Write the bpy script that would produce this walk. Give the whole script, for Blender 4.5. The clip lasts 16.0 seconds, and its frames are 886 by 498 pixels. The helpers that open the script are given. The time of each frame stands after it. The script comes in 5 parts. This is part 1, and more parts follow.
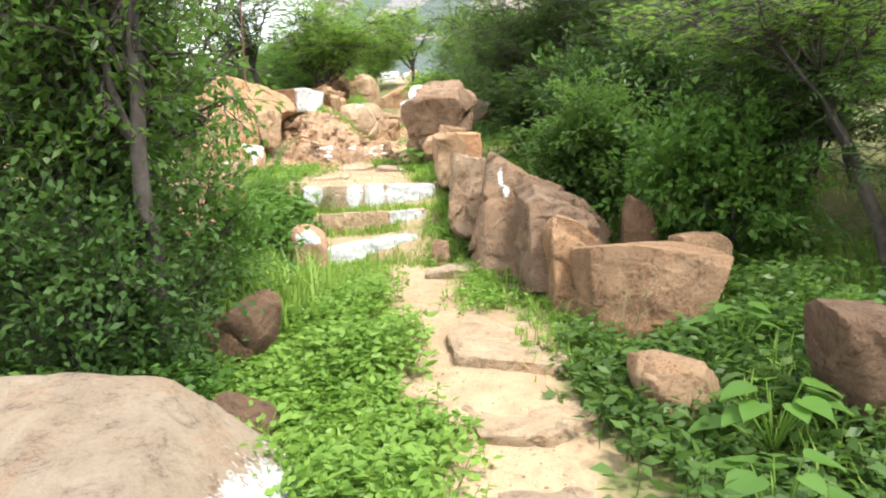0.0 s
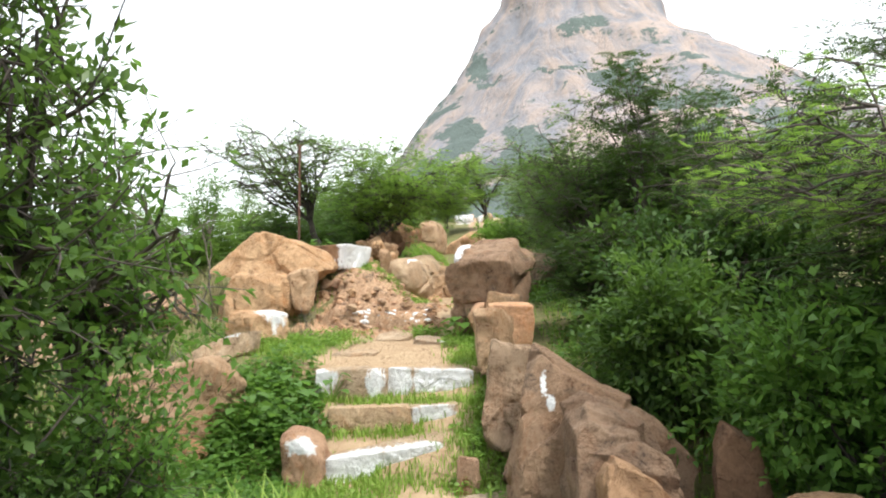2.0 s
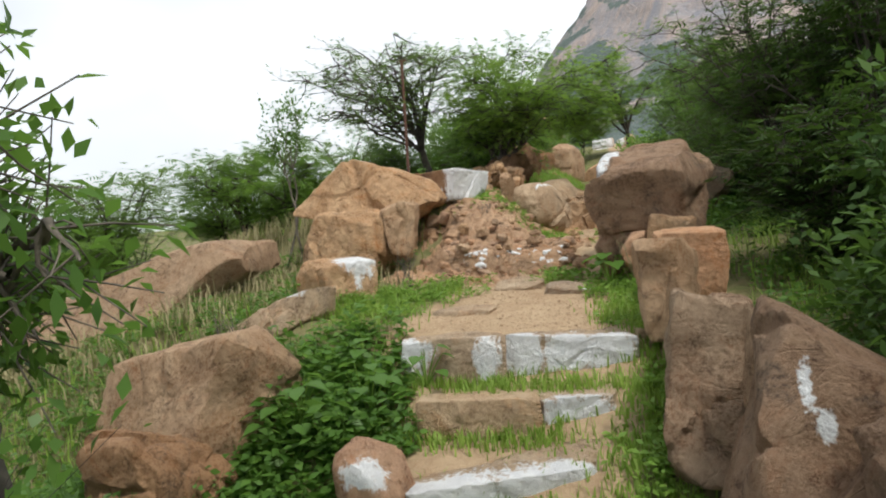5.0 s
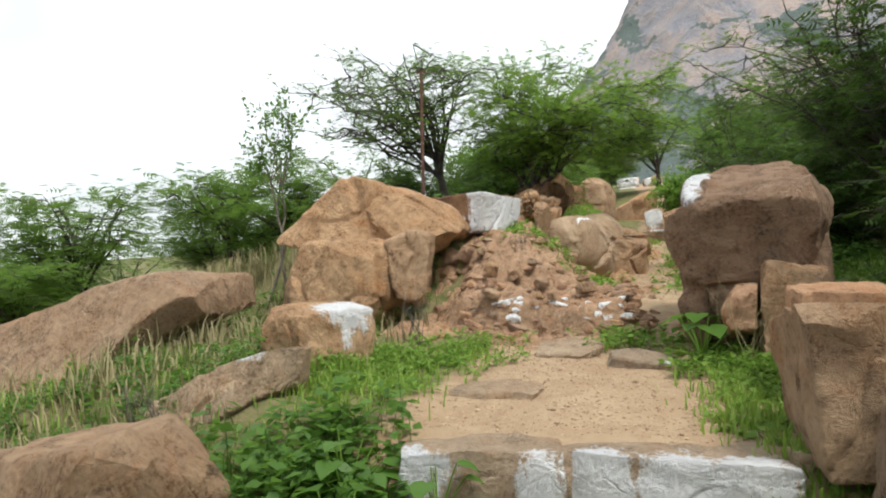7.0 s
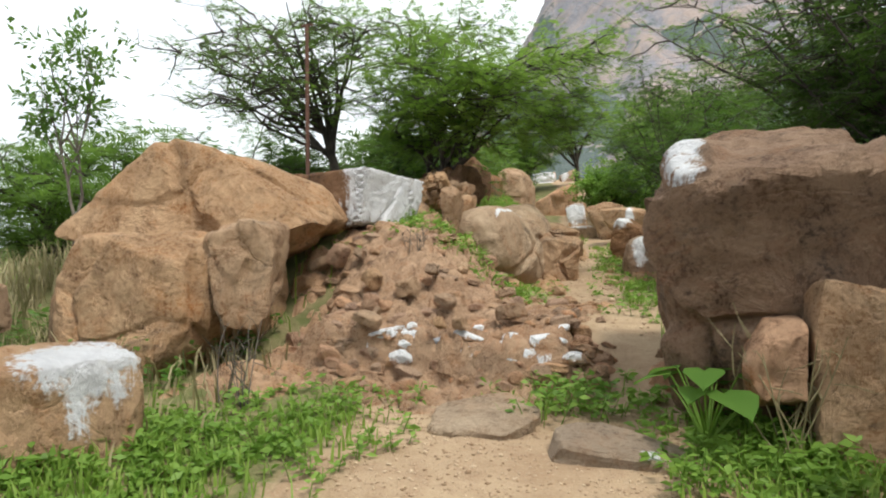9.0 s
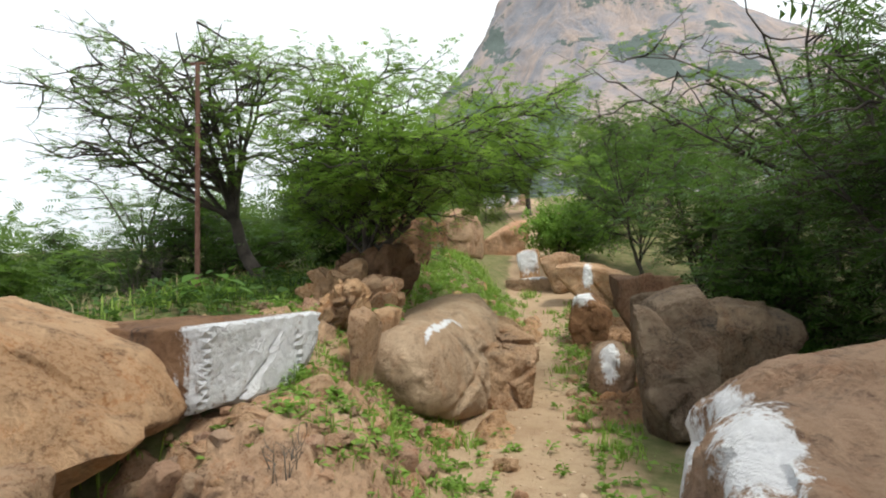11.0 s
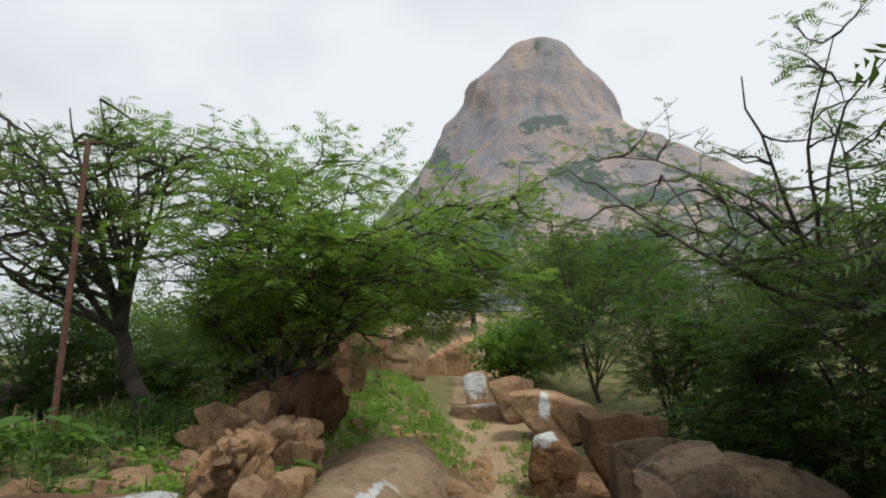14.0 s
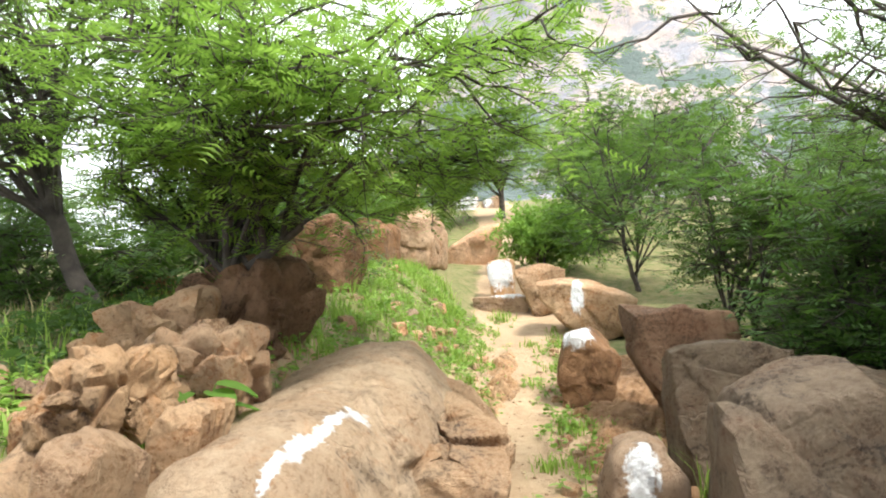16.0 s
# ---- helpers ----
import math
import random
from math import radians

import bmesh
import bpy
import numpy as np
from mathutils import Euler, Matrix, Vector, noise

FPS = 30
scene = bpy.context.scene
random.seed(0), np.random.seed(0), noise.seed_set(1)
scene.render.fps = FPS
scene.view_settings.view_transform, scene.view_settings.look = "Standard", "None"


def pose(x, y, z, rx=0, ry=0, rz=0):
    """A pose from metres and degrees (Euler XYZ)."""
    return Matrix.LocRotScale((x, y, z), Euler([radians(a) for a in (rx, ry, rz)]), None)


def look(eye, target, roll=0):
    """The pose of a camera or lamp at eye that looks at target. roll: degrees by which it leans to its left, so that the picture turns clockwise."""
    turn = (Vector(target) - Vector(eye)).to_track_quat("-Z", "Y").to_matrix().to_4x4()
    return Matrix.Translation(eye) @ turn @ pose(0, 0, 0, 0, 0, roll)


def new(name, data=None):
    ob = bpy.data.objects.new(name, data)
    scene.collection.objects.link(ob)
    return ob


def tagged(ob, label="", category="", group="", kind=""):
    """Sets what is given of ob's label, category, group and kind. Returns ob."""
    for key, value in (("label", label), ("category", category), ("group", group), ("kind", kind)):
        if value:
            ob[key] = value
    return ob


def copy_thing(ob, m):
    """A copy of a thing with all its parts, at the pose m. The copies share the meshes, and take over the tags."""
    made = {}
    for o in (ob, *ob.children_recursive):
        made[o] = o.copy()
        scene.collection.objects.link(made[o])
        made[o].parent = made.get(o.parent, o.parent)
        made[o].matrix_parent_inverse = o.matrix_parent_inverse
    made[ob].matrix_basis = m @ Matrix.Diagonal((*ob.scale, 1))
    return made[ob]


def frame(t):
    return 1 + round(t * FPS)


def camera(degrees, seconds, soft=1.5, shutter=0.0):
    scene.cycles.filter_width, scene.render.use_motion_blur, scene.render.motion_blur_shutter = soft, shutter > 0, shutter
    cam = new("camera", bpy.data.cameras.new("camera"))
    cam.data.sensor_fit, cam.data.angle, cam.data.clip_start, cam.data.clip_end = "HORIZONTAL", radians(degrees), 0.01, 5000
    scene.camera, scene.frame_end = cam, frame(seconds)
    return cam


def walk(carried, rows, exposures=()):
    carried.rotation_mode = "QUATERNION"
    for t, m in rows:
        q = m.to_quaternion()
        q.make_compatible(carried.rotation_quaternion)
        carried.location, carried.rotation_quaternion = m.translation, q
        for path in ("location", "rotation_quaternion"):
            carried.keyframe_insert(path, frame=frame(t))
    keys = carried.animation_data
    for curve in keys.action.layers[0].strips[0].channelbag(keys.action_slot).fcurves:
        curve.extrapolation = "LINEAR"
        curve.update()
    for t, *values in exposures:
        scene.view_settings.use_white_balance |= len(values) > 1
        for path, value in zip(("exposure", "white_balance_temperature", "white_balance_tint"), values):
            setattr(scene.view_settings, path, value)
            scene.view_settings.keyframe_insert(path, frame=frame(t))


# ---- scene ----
PATH = [
    (0, (1.320, 0.353, 1.456), (1.213, 2.335, 1.209), -1.7),
    (0.5, (1.452, 0.715, 1.527), (1.235, 2.701, 1.429), -1.0),
    (1, (1.468, 1.100, 1.597), (1.132, 3.062, 1.400), -0.2),
    (1.5, (1.569, 1.482, 1.763), (1.230, 3.451, 1.670), -1.4),
    (2, (1.642, 1.760, 1.896), (1.304, 3.724, 2.060), -0.5),
    (2.5, (1.686, 2.051, 1.913), (1.390, 4.018, 2.118), -0.4),
    (3, (1.618, 2.365, 1.889), (1.328, 4.336, 2.063), -2.5),
    (3.5, (1.597, 2.723, 1.845), (1.152, 4.657, 2.096), -1.0),
    (4, (1.398, 3.185, 1.693), (0.761, 5.075, 1.841), 1.3),
    (4.2, (1.429, 3.329, 1.738), (0.768, 5.215, 1.817), -0.9),
    (6.3, (0.794, 4.943, 1.925), (-0.028, 6.766, 1.893), -4.1),
    (6.5, (0.752, 5.069, 1.934), (-0.110, 6.874, 1.924), -3.4),
    (7, (0.583, 5.443, 1.948), (-0.191, 7.284, 2.051), -1.3),
    (7.5, (0.491, 5.894, 1.905), (-0.129, 7.793, 1.992), -2.3),
    (8, (0.416, 6.304, 1.939), (-0.338, 8.154, 1.847), -1.7),
    (8.5, (0.270, 6.815, 1.989), (-0.408, 8.697, 1.946), -1.6),
    (8.7, (0.228, 6.989, 2.007), (-0.340, 8.905, 2.089), -1.0),
    (10.8, (0.093, 8.606, 2.922), (-0.370, 10.551, 2.979), -0.6),
    (11, (0.063, 8.712, 2.983), (-0.328, 10.671, 3.084), -1.0),
    (11.5, (-0.018, 8.882, 3.093), (-0.243, 10.836, 3.457), -2.9),
    (12, (-0.051, 9.039, 3.095), (-0.332, 11.000, 3.367), -1.0),
    (12.5, (-0.034, 9.258, 3.148), (-0.392, 11.194, 3.495), 0.3),
    (13, (-0.106, 9.460, 3.141), (-0.423, 11.406, 3.477), 0.5),
    (13.5, (-0.172, 9.629, 3.203), (-0.386, 11.582, 3.578), 0.6),
    (14, (-0.128, 9.843, 3.168), (-0.339, 11.783, 3.604), 0.0),
    (14.5, (-0.036, 10.154, 3.235), (-0.295, 12.123, 3.475), 0.1),
    (15, (-0.017, 10.465, 3.156), (-0.291, 12.439, 3.327), 0.5),
    (15.5, (-0.063, 10.831, 3.196), (-0.322, 12.811, 3.310), 0.2),
    (16, (-0.083, 11.174, 3.191), (-0.398, 13.146, 3.302), -0.6),
]
cam = camera(67.6, 16.0, soft=2.0)
walk(cam, [(t, look(eye, target, roll)) for t, eye, target, roll in PATH],
     exposures=[(0, 0.84), (0.8, 0.97), (1.5, 1.02), (1.8, 0.72), (2.1, 0.15), (2.5, -0.38), (4.2, -0.42), (6.3, -0.28), (8.7, -0.18), (10.8, -0.15), (11.3, -0.35), (11.7, -0.66), (13.2, -0.75), (14.4, -0.76), (14.6, -0.44), (15.0, 0.18), (15.5, 0.62), (16, 0.88)])

# ---------------------------------------------------------------- light
world = bpy.data.worlds.new("sky")
scene.world = world
world.use_nodes = True
wn, wl = world.node_tree.nodes, world.node_tree.links
bg = wn["Background"]
sky = wn.new("ShaderNodeTexSky")
sky.sky_type, sky.sun_disc = "NISHITA", False
sky.sun_elevation, sky.sun_rotation = radians(61), radians(122)
sky.dust_density, sky.air_density = 2.0, 1.0
tc = wn.new("ShaderNodeTexCoord")
cl = wn.new("ShaderNodeTexNoise")
cl.inputs["Scale"].default_value, cl.inputs["Detail"].default_value = 1.5, 4
mp = wn.new("ShaderNodeMapping")
mp.inputs["Scale"].default_value = (1, 1, 1.5)
wl.new(tc.outputs["Generated"], mp.inputs["Vector"])
wl.new(mp.outputs["Vector"], cl.inputs["Vector"])
rampc = wn.new("ShaderNodeValToRGB")
rampc.color_ramp.elements[0].position, rampc.color_ramp.elements[0].color = 0.30, (0.6, 0.6, 0.6, 1)
rampc.color_ramp.elements[1].position, rampc.color_ramp.elements[1].color = 0.55, (1, 1, 1, 1)
wl.new(cl.outputs["Fac"], rampc.inputs["Fac"])
mixc = wn.new("ShaderNodeMix")
mixc.data_type = "RGBA"
wl.new(rampc.outputs["Color"], mixc.inputs["Factor"])
wl.new(sky.outputs["Color"], mixc.inputs["A"])
mixc.inputs["B"].default_value = (14.2, 14.9, 15.6, 1)
wl.new(mixc.outputs["Result"], bg.inputs["Color"])
bg.inputs["Strength"].default_value = 0.10

sun = new("sun", bpy.data.lights.new("sun", "SUN"))
sun.data.energy, sun.data.angle, sun.data.color = 4.0, radians(12), (1.0, 0.965, 0.88)
sun.matrix_world = look((11, 2, 24), (0, 9, 0))

# ---------------------------------------------------------------- materials


def material(name):
    m = bpy.data.materials.new(name)
    m.use_nodes = True
    nt = m.node_tree
    return m, nt, nt.nodes["Principled BSDF"]


def mixnode(nt, fac, a, b, blend="MIX"):
    n = nt.nodes.new("ShaderNodeMix")
    n.data_type, n.blend_type = "RGBA", blend
    for sock, val in (("Factor", fac), ("A", a), ("B", b)):
        if isinstance(val, (tuple, float, int)):
            n.inputs[sock].default_value = val if not isinstance(val, tuple) else (*val, 1)
        else:
            nt.links.new(val, n.inputs[sock])
    return n.outputs["Result"]


def noise_tex(nt, vec, scale, detail=6, rough=0.6, warp=0.0):
    n = nt.nodes.new("ShaderNodeTexNoise")
    n.inputs["Scale"].default_value, n.inputs["Detail"].default_value = scale, detail
    n.inputs["Roughness"].default_value, n.inputs["Distortion"].default_value = rough, warp
    nt.links.new(vec, n.inputs["Vector"])
    return n.outputs["Fac"]


def ramp(nt, fac, lo, hi, a=(0, 0, 0), b=(1, 1, 1)):
    n = nt.nodes.new("ShaderNodeValToRGB")
    n.color_ramp.elements[0].position, n.color_ramp.elements[0].color = lo, (*a, 1)
    n.color_ramp.elements[1].position, n.color_ramp.elements[1].color = hi, (*b, 1)
    nt.links.new(fac, n.inputs["Fac"])
    return n.outputs["Color"]


def value(nt, op, a, b, clamp=False):
    n = nt.nodes.new("ShaderNodeMath")
    n.operation, n.use_clamp = op, clamp
    for i, v in enumerate((a, b)):
        if isinstance(v, (float, int)):
            n.inputs[i].default_value = v
        else:
            nt.links.new(v, n.inputs[i])
    return n.outputs["Value"]


def bump(nt, bsdf, height, strength, dist):
    n = nt.nodes.new("ShaderNodeBump")
    n.inputs["Strength"].default_value, n.inputs["Distance"].default_value = strength, dist
    nt.links.new(height, n.inputs["Height"])
    nt.links.new(n.outputs["Normal"], bsdf.inputs["Normal"])


def position(nt):
    return nt.nodes.new("ShaderNodeNewGeometry").outputs["Position"]


def rock_material(name, light, mid, dark, lichen=0.35, scale=1.0):
    """Weathered granite with stains and, where the mesh's paint layer says so, brushed limewash."""
    m, nt, bsdf = material(name)
    pos = position(nt)
    rnd = nt.nodes.new("ShaderNodeObjectInfo").outputs["Random"]
    big = noise_tex(nt, pos, 1.9 * scale, 10, 0.72, 0.8)
    midn = noise_tex(nt, pos, 6.5 * scale, 10, 0.74, 0.5)
    fine = noise_tex(nt, pos, 45 * scale, 8, 0.75)
    col = mixnode(nt, ramp(nt, big, 0.43, 0.57), mid, light)
    col = mixnode(nt, value(nt, "MULTIPLY", ramp(nt, midn, 0.51, 0.62), 0.75), col, dark)
    rustn = noise_tex(nt, pos, 3.3 * scale, 8, 0.7, 1.0)
    col = mixnode(nt, value(nt, "MULTIPLY", ramp(nt, rustn, 0.52, 0.64), 0.45), col, (mid[0] * 1.25, mid[1] * 0.88, mid[2] * 0.6))
    stain = noise_tex(nt, pos, 1.3 * scale, 10, 0.75, 1.2)
    col = mixnode(nt, value(nt, "MULTIPLY", ramp(nt, stain, 0.55, 0.63), lichen), col, (0.06, 0.052, 0.047))
    col = mixnode(nt, value(nt, "MULTIPLY", ramp(nt, fine, 0.50, 0.62), 0.32), col, tuple(c * 0.5 for c in dark))
    col = mixnode(nt, value(nt, "MULTIPLY", ramp(nt, fine, 0.48, 0.38), 0.4), col, tuple(min(1, c * 1.25) for c in light))
    tone = nt.nodes.new("ShaderNodeHueSaturation")
    nt.links.new(col, tone.inputs["Color"])
    nt.links.new(value(nt, "ADD", value(nt, "MULTIPLY", rnd, 0.35), 0.82), tone.inputs["Value"])
    nt.links.new(value(nt, "ADD", value(nt, "MULTIPLY", rnd, 0.22), 0.90), tone.inputs["Saturation"])
    col = tone.outputs["Color"]
    att = nt.nodes.new("ShaderNodeAttribute")
    att.attribute_name = "paint"
    streak = nt.nodes.new("ShaderNodeMapping")
    streak.inputs["Scale"].default_value = (14, 14, 2.5)
    nt.links.new(pos, streak.inputs["Vector"])
    drip = noise_tex(nt, streak.outputs["Vector"], 1.6, 5, 0.7, 0.3)
    edge = value(nt, "ADD", att.outputs["Fac"], value(nt, "MULTIPLY", value(nt, "SUBTRACT", drip, 0.5), 0.9))
    edge = value(nt, "ADD", edge, value(nt, "MULTIPLY", value(nt, "SUBTRACT", midn, 0.5), 1.1))
    edge = value(nt, "ADD", edge, value(nt, "MULTIPLY", value(nt, "SUBTRACT", fine, 0.5), 0.8))
    mask = value(nt, "MULTIPLY", ramp(nt, edge, 0.46, 0.64), ramp(nt, att.outputs["Fac"], 0.0, 0.12))
    lime = mixnode(nt, ramp(nt, midn, 0.4, 0.75), (0.86, 0.87, 0.88), (0.66, 0.67, 0.69))
    col = mixnode(nt, mask, col, lime)
    nt.links.new(col, bsdf.inputs["Base Color"])
    bsdf.inputs["Roughness"].default_value = 0.9
    bsdf.inputs["Specular IOR Level"].default_value = 0.25
    vein = noise_tex(nt, pos, 1.7 * scale, 3, 0.5, 1.0)
    ck = ramp(nt, value(nt, "ABSOLUTE", value(nt, "SUBTRACT", vein, 0.5), 0.0), 0.0, 0.012)
    chip = nt.nodes.new("ShaderNodeTexVoronoi")
    chip.inputs["Scale"].default_value = 13 * scale
    nt.links.new(pos, chip.inputs["Vector"])
    h = value(nt, "ADD", value(nt, "MULTIPLY", midn, 0.8), value(nt, "MULTIPLY", fine, 0.25))
    h = value(nt, "ADD", h, value(nt, "MULTIPLY", ck, 0.07))
    h = value(nt, "ADD", h, value(nt, "MULTIPLY", chip.outputs["Distance"], 0.16))
    bump(nt, bsdf, h, 1.0, 0.09 / scale)
    return m


granite = rock_material("granite", (0.48, 0.33, 0.21), (0.30, 0.178, 0.10), (0.11, 0.062, 0.037), 0.6)
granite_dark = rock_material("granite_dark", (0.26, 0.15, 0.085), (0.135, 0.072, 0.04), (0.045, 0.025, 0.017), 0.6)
granite_brown = rock_material("granite_brown", (0.39, 0.25, 0.155), (0.23, 0.13, 0.073), (0.08, 0.044, 0.028), 0.65)
granite_pale = rock_material("granite_pale", (0.50, 0.385, 0.27), (0.38, 0.27, 0.178), (0.18, 0.12, 0.08), 0.4)
granite_red = rock_material("granite_red", (0.52, 0.335, 0.22), (0.38, 0.215, 0.13), (0.16, 0.08, 0.048), 0.25)
# Darker granite: shade of the overhanging bushes is in its colour, plus lichen
granite_lichen_shaded = rock_material("granite_lichen_shaded", (0.24, 0.175, 0.115), (0.13, 0.08, 0.048), (0.04, 0.029, 0.022), 0.9)
granite_tan = rock_material("granite_tan", (0.52, 0.385, 0.26), (0.38, 0.255, 0.158), (0.17, 0.11, 0.07), 0.5)
breccia = rock_material("breccia", (0.46, 0.31, 0.20), (0.29, 0.175, 0.105), (0.11, 0.062, 0.038), 0.3, 1.8)

gravel_mat, vnt, vbs = material("gravel_stone")
vgeo = vnt.nodes.new("ShaderNodeNewGeometry")
vnt.links.new(ramp(vnt, vgeo.outputs["Random Per Island"], 0.1, 0.9, (0.26, 0.17, 0.10), (0.50, 0.38, 0.255)), vbs.inputs["Base Color"])
vbs.inputs["Roughness"].default_value = 0.9


def leaf_material(name, base, tip, gloss=0.45, through_light=0.5, shine=0.25):
    m, nt, bsdf = material(name)
    geo = nt.nodes.new("ShaderNodeNewGeometry")
    patch = noise_tex(nt, geo.outputs["Position"], 1.6, 3)
    clump = noise_tex(nt, geo.outputs["Position"], 6.0, 2)
    fac = value(nt, "ADD", value(nt, "MULTIPLY", geo.outputs["Random Per Island"], 0.35), value(nt, "MULTIPLY", patch, 0.4))
    fac = value(nt, "ADD", fac, value(nt, "MULTIPLY", clump, 0.4))
    col = ramp(nt, fac, 0.2, 0.95, base, tip)
    nt.links.new(col, bsdf.inputs["Base Color"])
    bsdf.inputs["Roughness"].default_value = gloss
    bsdf.inputs["Specular IOR Level"].default_value = shine
    tr = nt.nodes.new("ShaderNodeBsdfTranslucent")
    nt.links.new(mixnode(nt, 0.45, col, (0.20, 0.36, 0.05)), tr.inputs["Color"])
    mx = nt.nodes.new("ShaderNodeMixShader")
    mx.inputs[0].default_value = through_light
    nt.links.new(bsdf.outputs[0], mx.inputs[1])
    nt.links.new(tr.outputs[0], mx.inputs[2])
    nt.links.new(mx.outputs[0], nt.nodes["Material Output"].inputs["Surface"])
    return m


acacia_leaf = leaf_material("acacia_leaf", (0.065, 0.13, 0.028), (0.18, 0.28, 0.06))
acacia_yellow = leaf_material("acacia_yellow", (0.10, 0.185, 0.032), (0.26, 0.39, 0.07), 0.45, 0.6)
# Thorn leaf green lowered to stand for self-shadow inside dense crowns
dark_leaf = leaf_material("dark_leaf", (0.030, 0.072, 0.020), (0.085, 0.15, 0.038), 0.5, 0.35, 0.15)
broad_leaf = leaf_material("broad_leaf", (0.055, 0.135, 0.028), (0.15, 0.28, 0.055), 0.4)
herb_leaf = leaf_material("herb_leaf", (0.11, 0.225, 0.038), (0.30, 0.46, 0.09), 0.45)
grass_leaf = leaf_material("grass_leaf", (0.15, 0.26, 0.042), (0.38, 0.52, 0.11), 0.5)
dry_leaf = leaf_material("dry_leaf", (0.22, 0.18, 0.09), (0.38, 0.33, 0.19), 0.7, 0.15)
# Thorn tree green with the crowns' self-shadow put into the colour
shaded_leaf = leaf_material("shaded_leaf", (0.026, 0.056, 0.016), (0.060, 0.105, 0.028), 0.55, 0.2, 0.08)
dark_broad = leaf_material("dark_broad", (0.042, 0.090, 0.022), (0.10, 0.175, 0.038), 0.4, 0.4)
# Broad leaf green darkened in colour to stand for thicket shade
shaded_broad = leaf_material("shaded_broad", (0.026, 0.060, 0.017), (0.060, 0.11, 0.028), 0.5, 0.2, 0.1)
far_leaf = leaf_material("far_leaf", (0.055, 0.10, 0.035), (0.12, 0.18, 0.055))


def bark_material(name, a, b):
    m, nt, bsdf = material(name)
    pos = position(nt)
    n1 = noise_tex(nt, pos, 30, 6, 0.7, 0.5)
    n2 = noise_tex(nt, pos, 6, 4)
    nt.links.new(mixnode(nt, ramp(nt, n2, 0.4, 0.65), mixnode(nt, n1, a, b), tuple(0.6 * c for c in a)), bsdf.inputs["Base Color"])
    bsdf.inputs["Roughness"].default_value = 0.9
    bump(nt, bsdf, n1, 0.8, 0.01)
    return m


bark = bark_material("bark", (0.045, 0.036, 0.030), (0.11, 0.09, 0.075))
bark_pale = bark_material("bark_pale", (0.10, 0.085, 0.07), (0.22, 0.19, 0.15))

rust, rnt, rbs = material("rusty_iron")
rpos = position(rnt)
rnt.links.new(mixnode(rnt, ramp(rnt, noise_tex(rnt, rpos, 14, 6, 0.7), 0.35, 0.7), (0.13, 0.06, 0.045), (0.22, 0.12, 0.09)), rbs.inputs["Base Color"])
rbs.inputs["Roughness"].default_value, rbs.inputs["Metallic"].default_value = 0.85, 0.25

# ---------------------------------------------------------------- ground shape
PY = [-2000, -30, -5, 0, 3, 4.3, 5.8, 6.5, 6.95, 7.2, 7.5, 7.75, 8.05, 8.3, 8.6, 9.3, 9.9, 10.3, 10.7, 11.2, 12, 13, 14.5, 17, 20, 22, 26, 31, 40, 55, 80, 150, 400, 2500]
PZ = [-60, -4, -0.6, 0.0, 0.17, 0.31, 0.41, 0.46, 0.49, 0.72, 0.77, 0.96, 1.0, 1.25, 1.29, 1.37, 1.44, 1.49, 1.6, 1.73, 1.86, 1.92, 2.03, 2.28, 2.62, 2.95, 3.8, 5.2, 6.6, 8.8, 11.5, 18, 45, 45]
CX = [1.4, 1.4, 1.4, 1.4, 1.3, 1.0, 0.72, 0.5, 0.3, 0.25, 0.2, 0.17, 0.12, 0.1, 0.08, 0.05, 0.0, 0.0, 0.0, 0.0, -0.1, -0.17, -0.2, -0.3, -0.47, -0.6, -0.95, -1.3, -2.4, -4, -5, -5, -5, -5]


def smooth(a, b, v):
    t = np.clip((v - a) / (b - a), 0, 1)
    return t * t * (3 - 2 * t)


def wobble(x, y, f, s):
    return np.sin(f * x + 1.7 * np.sin(f * 0.6 * y + s) + s) * np.sin(f * 0.83 * y + 1.3 * np.sin(f * 0.7 * x + 2 * s))


def ground_z(x, y):
    x, y = np.asarray(x, float), np.asarray(y, float)
    z = np.interp(y, PY, PZ)
    du = x - np.interp(y, PY, CX)
    far_ = smooth(11.8, 12.8, y)
    bank = smooth(0.3 + 0.2 * far_, 1.1 + 0.5 * far_, -du) * smooth(10.6, 11.6, y) * (1 - smooth(19, 26, y))
    z = z + (0.62 + 0.22 * smooth(12.3, 13.2, y)) * bank
    z = z + 0.10 * smooth(0.9, 2.2, -du) * smooth(6.2, 8.2, y) * (1 - smooth(10.0, 11.0, y))
    left = np.clip(-du - 3.0, 0, None)
    z = z - 0.20 * np.minimum(left, 60) - 0.012 * np.minimum(left, 2000)
    right = np.clip(du - 1.6, 0, None)
    z = z + 0.03 * np.minimum(right, 6) - 0.1 * np.clip(right - 6, 0, 25) * (1 - smooth(60, 140, y))
    rough = 0.5 + 0.8 * smooth(0.5, 1.5, np.abs(du))
    near = 1 - smooth(40, 90, np.hypot(x, y - 10))
    z = z + near * rough * (0.035 * wobble(x, y, 2.1, 0.4) + 0.016 * wobble(x, y, 6.3, 1.9) + 0.007 * wobble(x, y, 17.0, 2.6))
    return z


def gz(x, y):
    return float(ground_z(x, y))


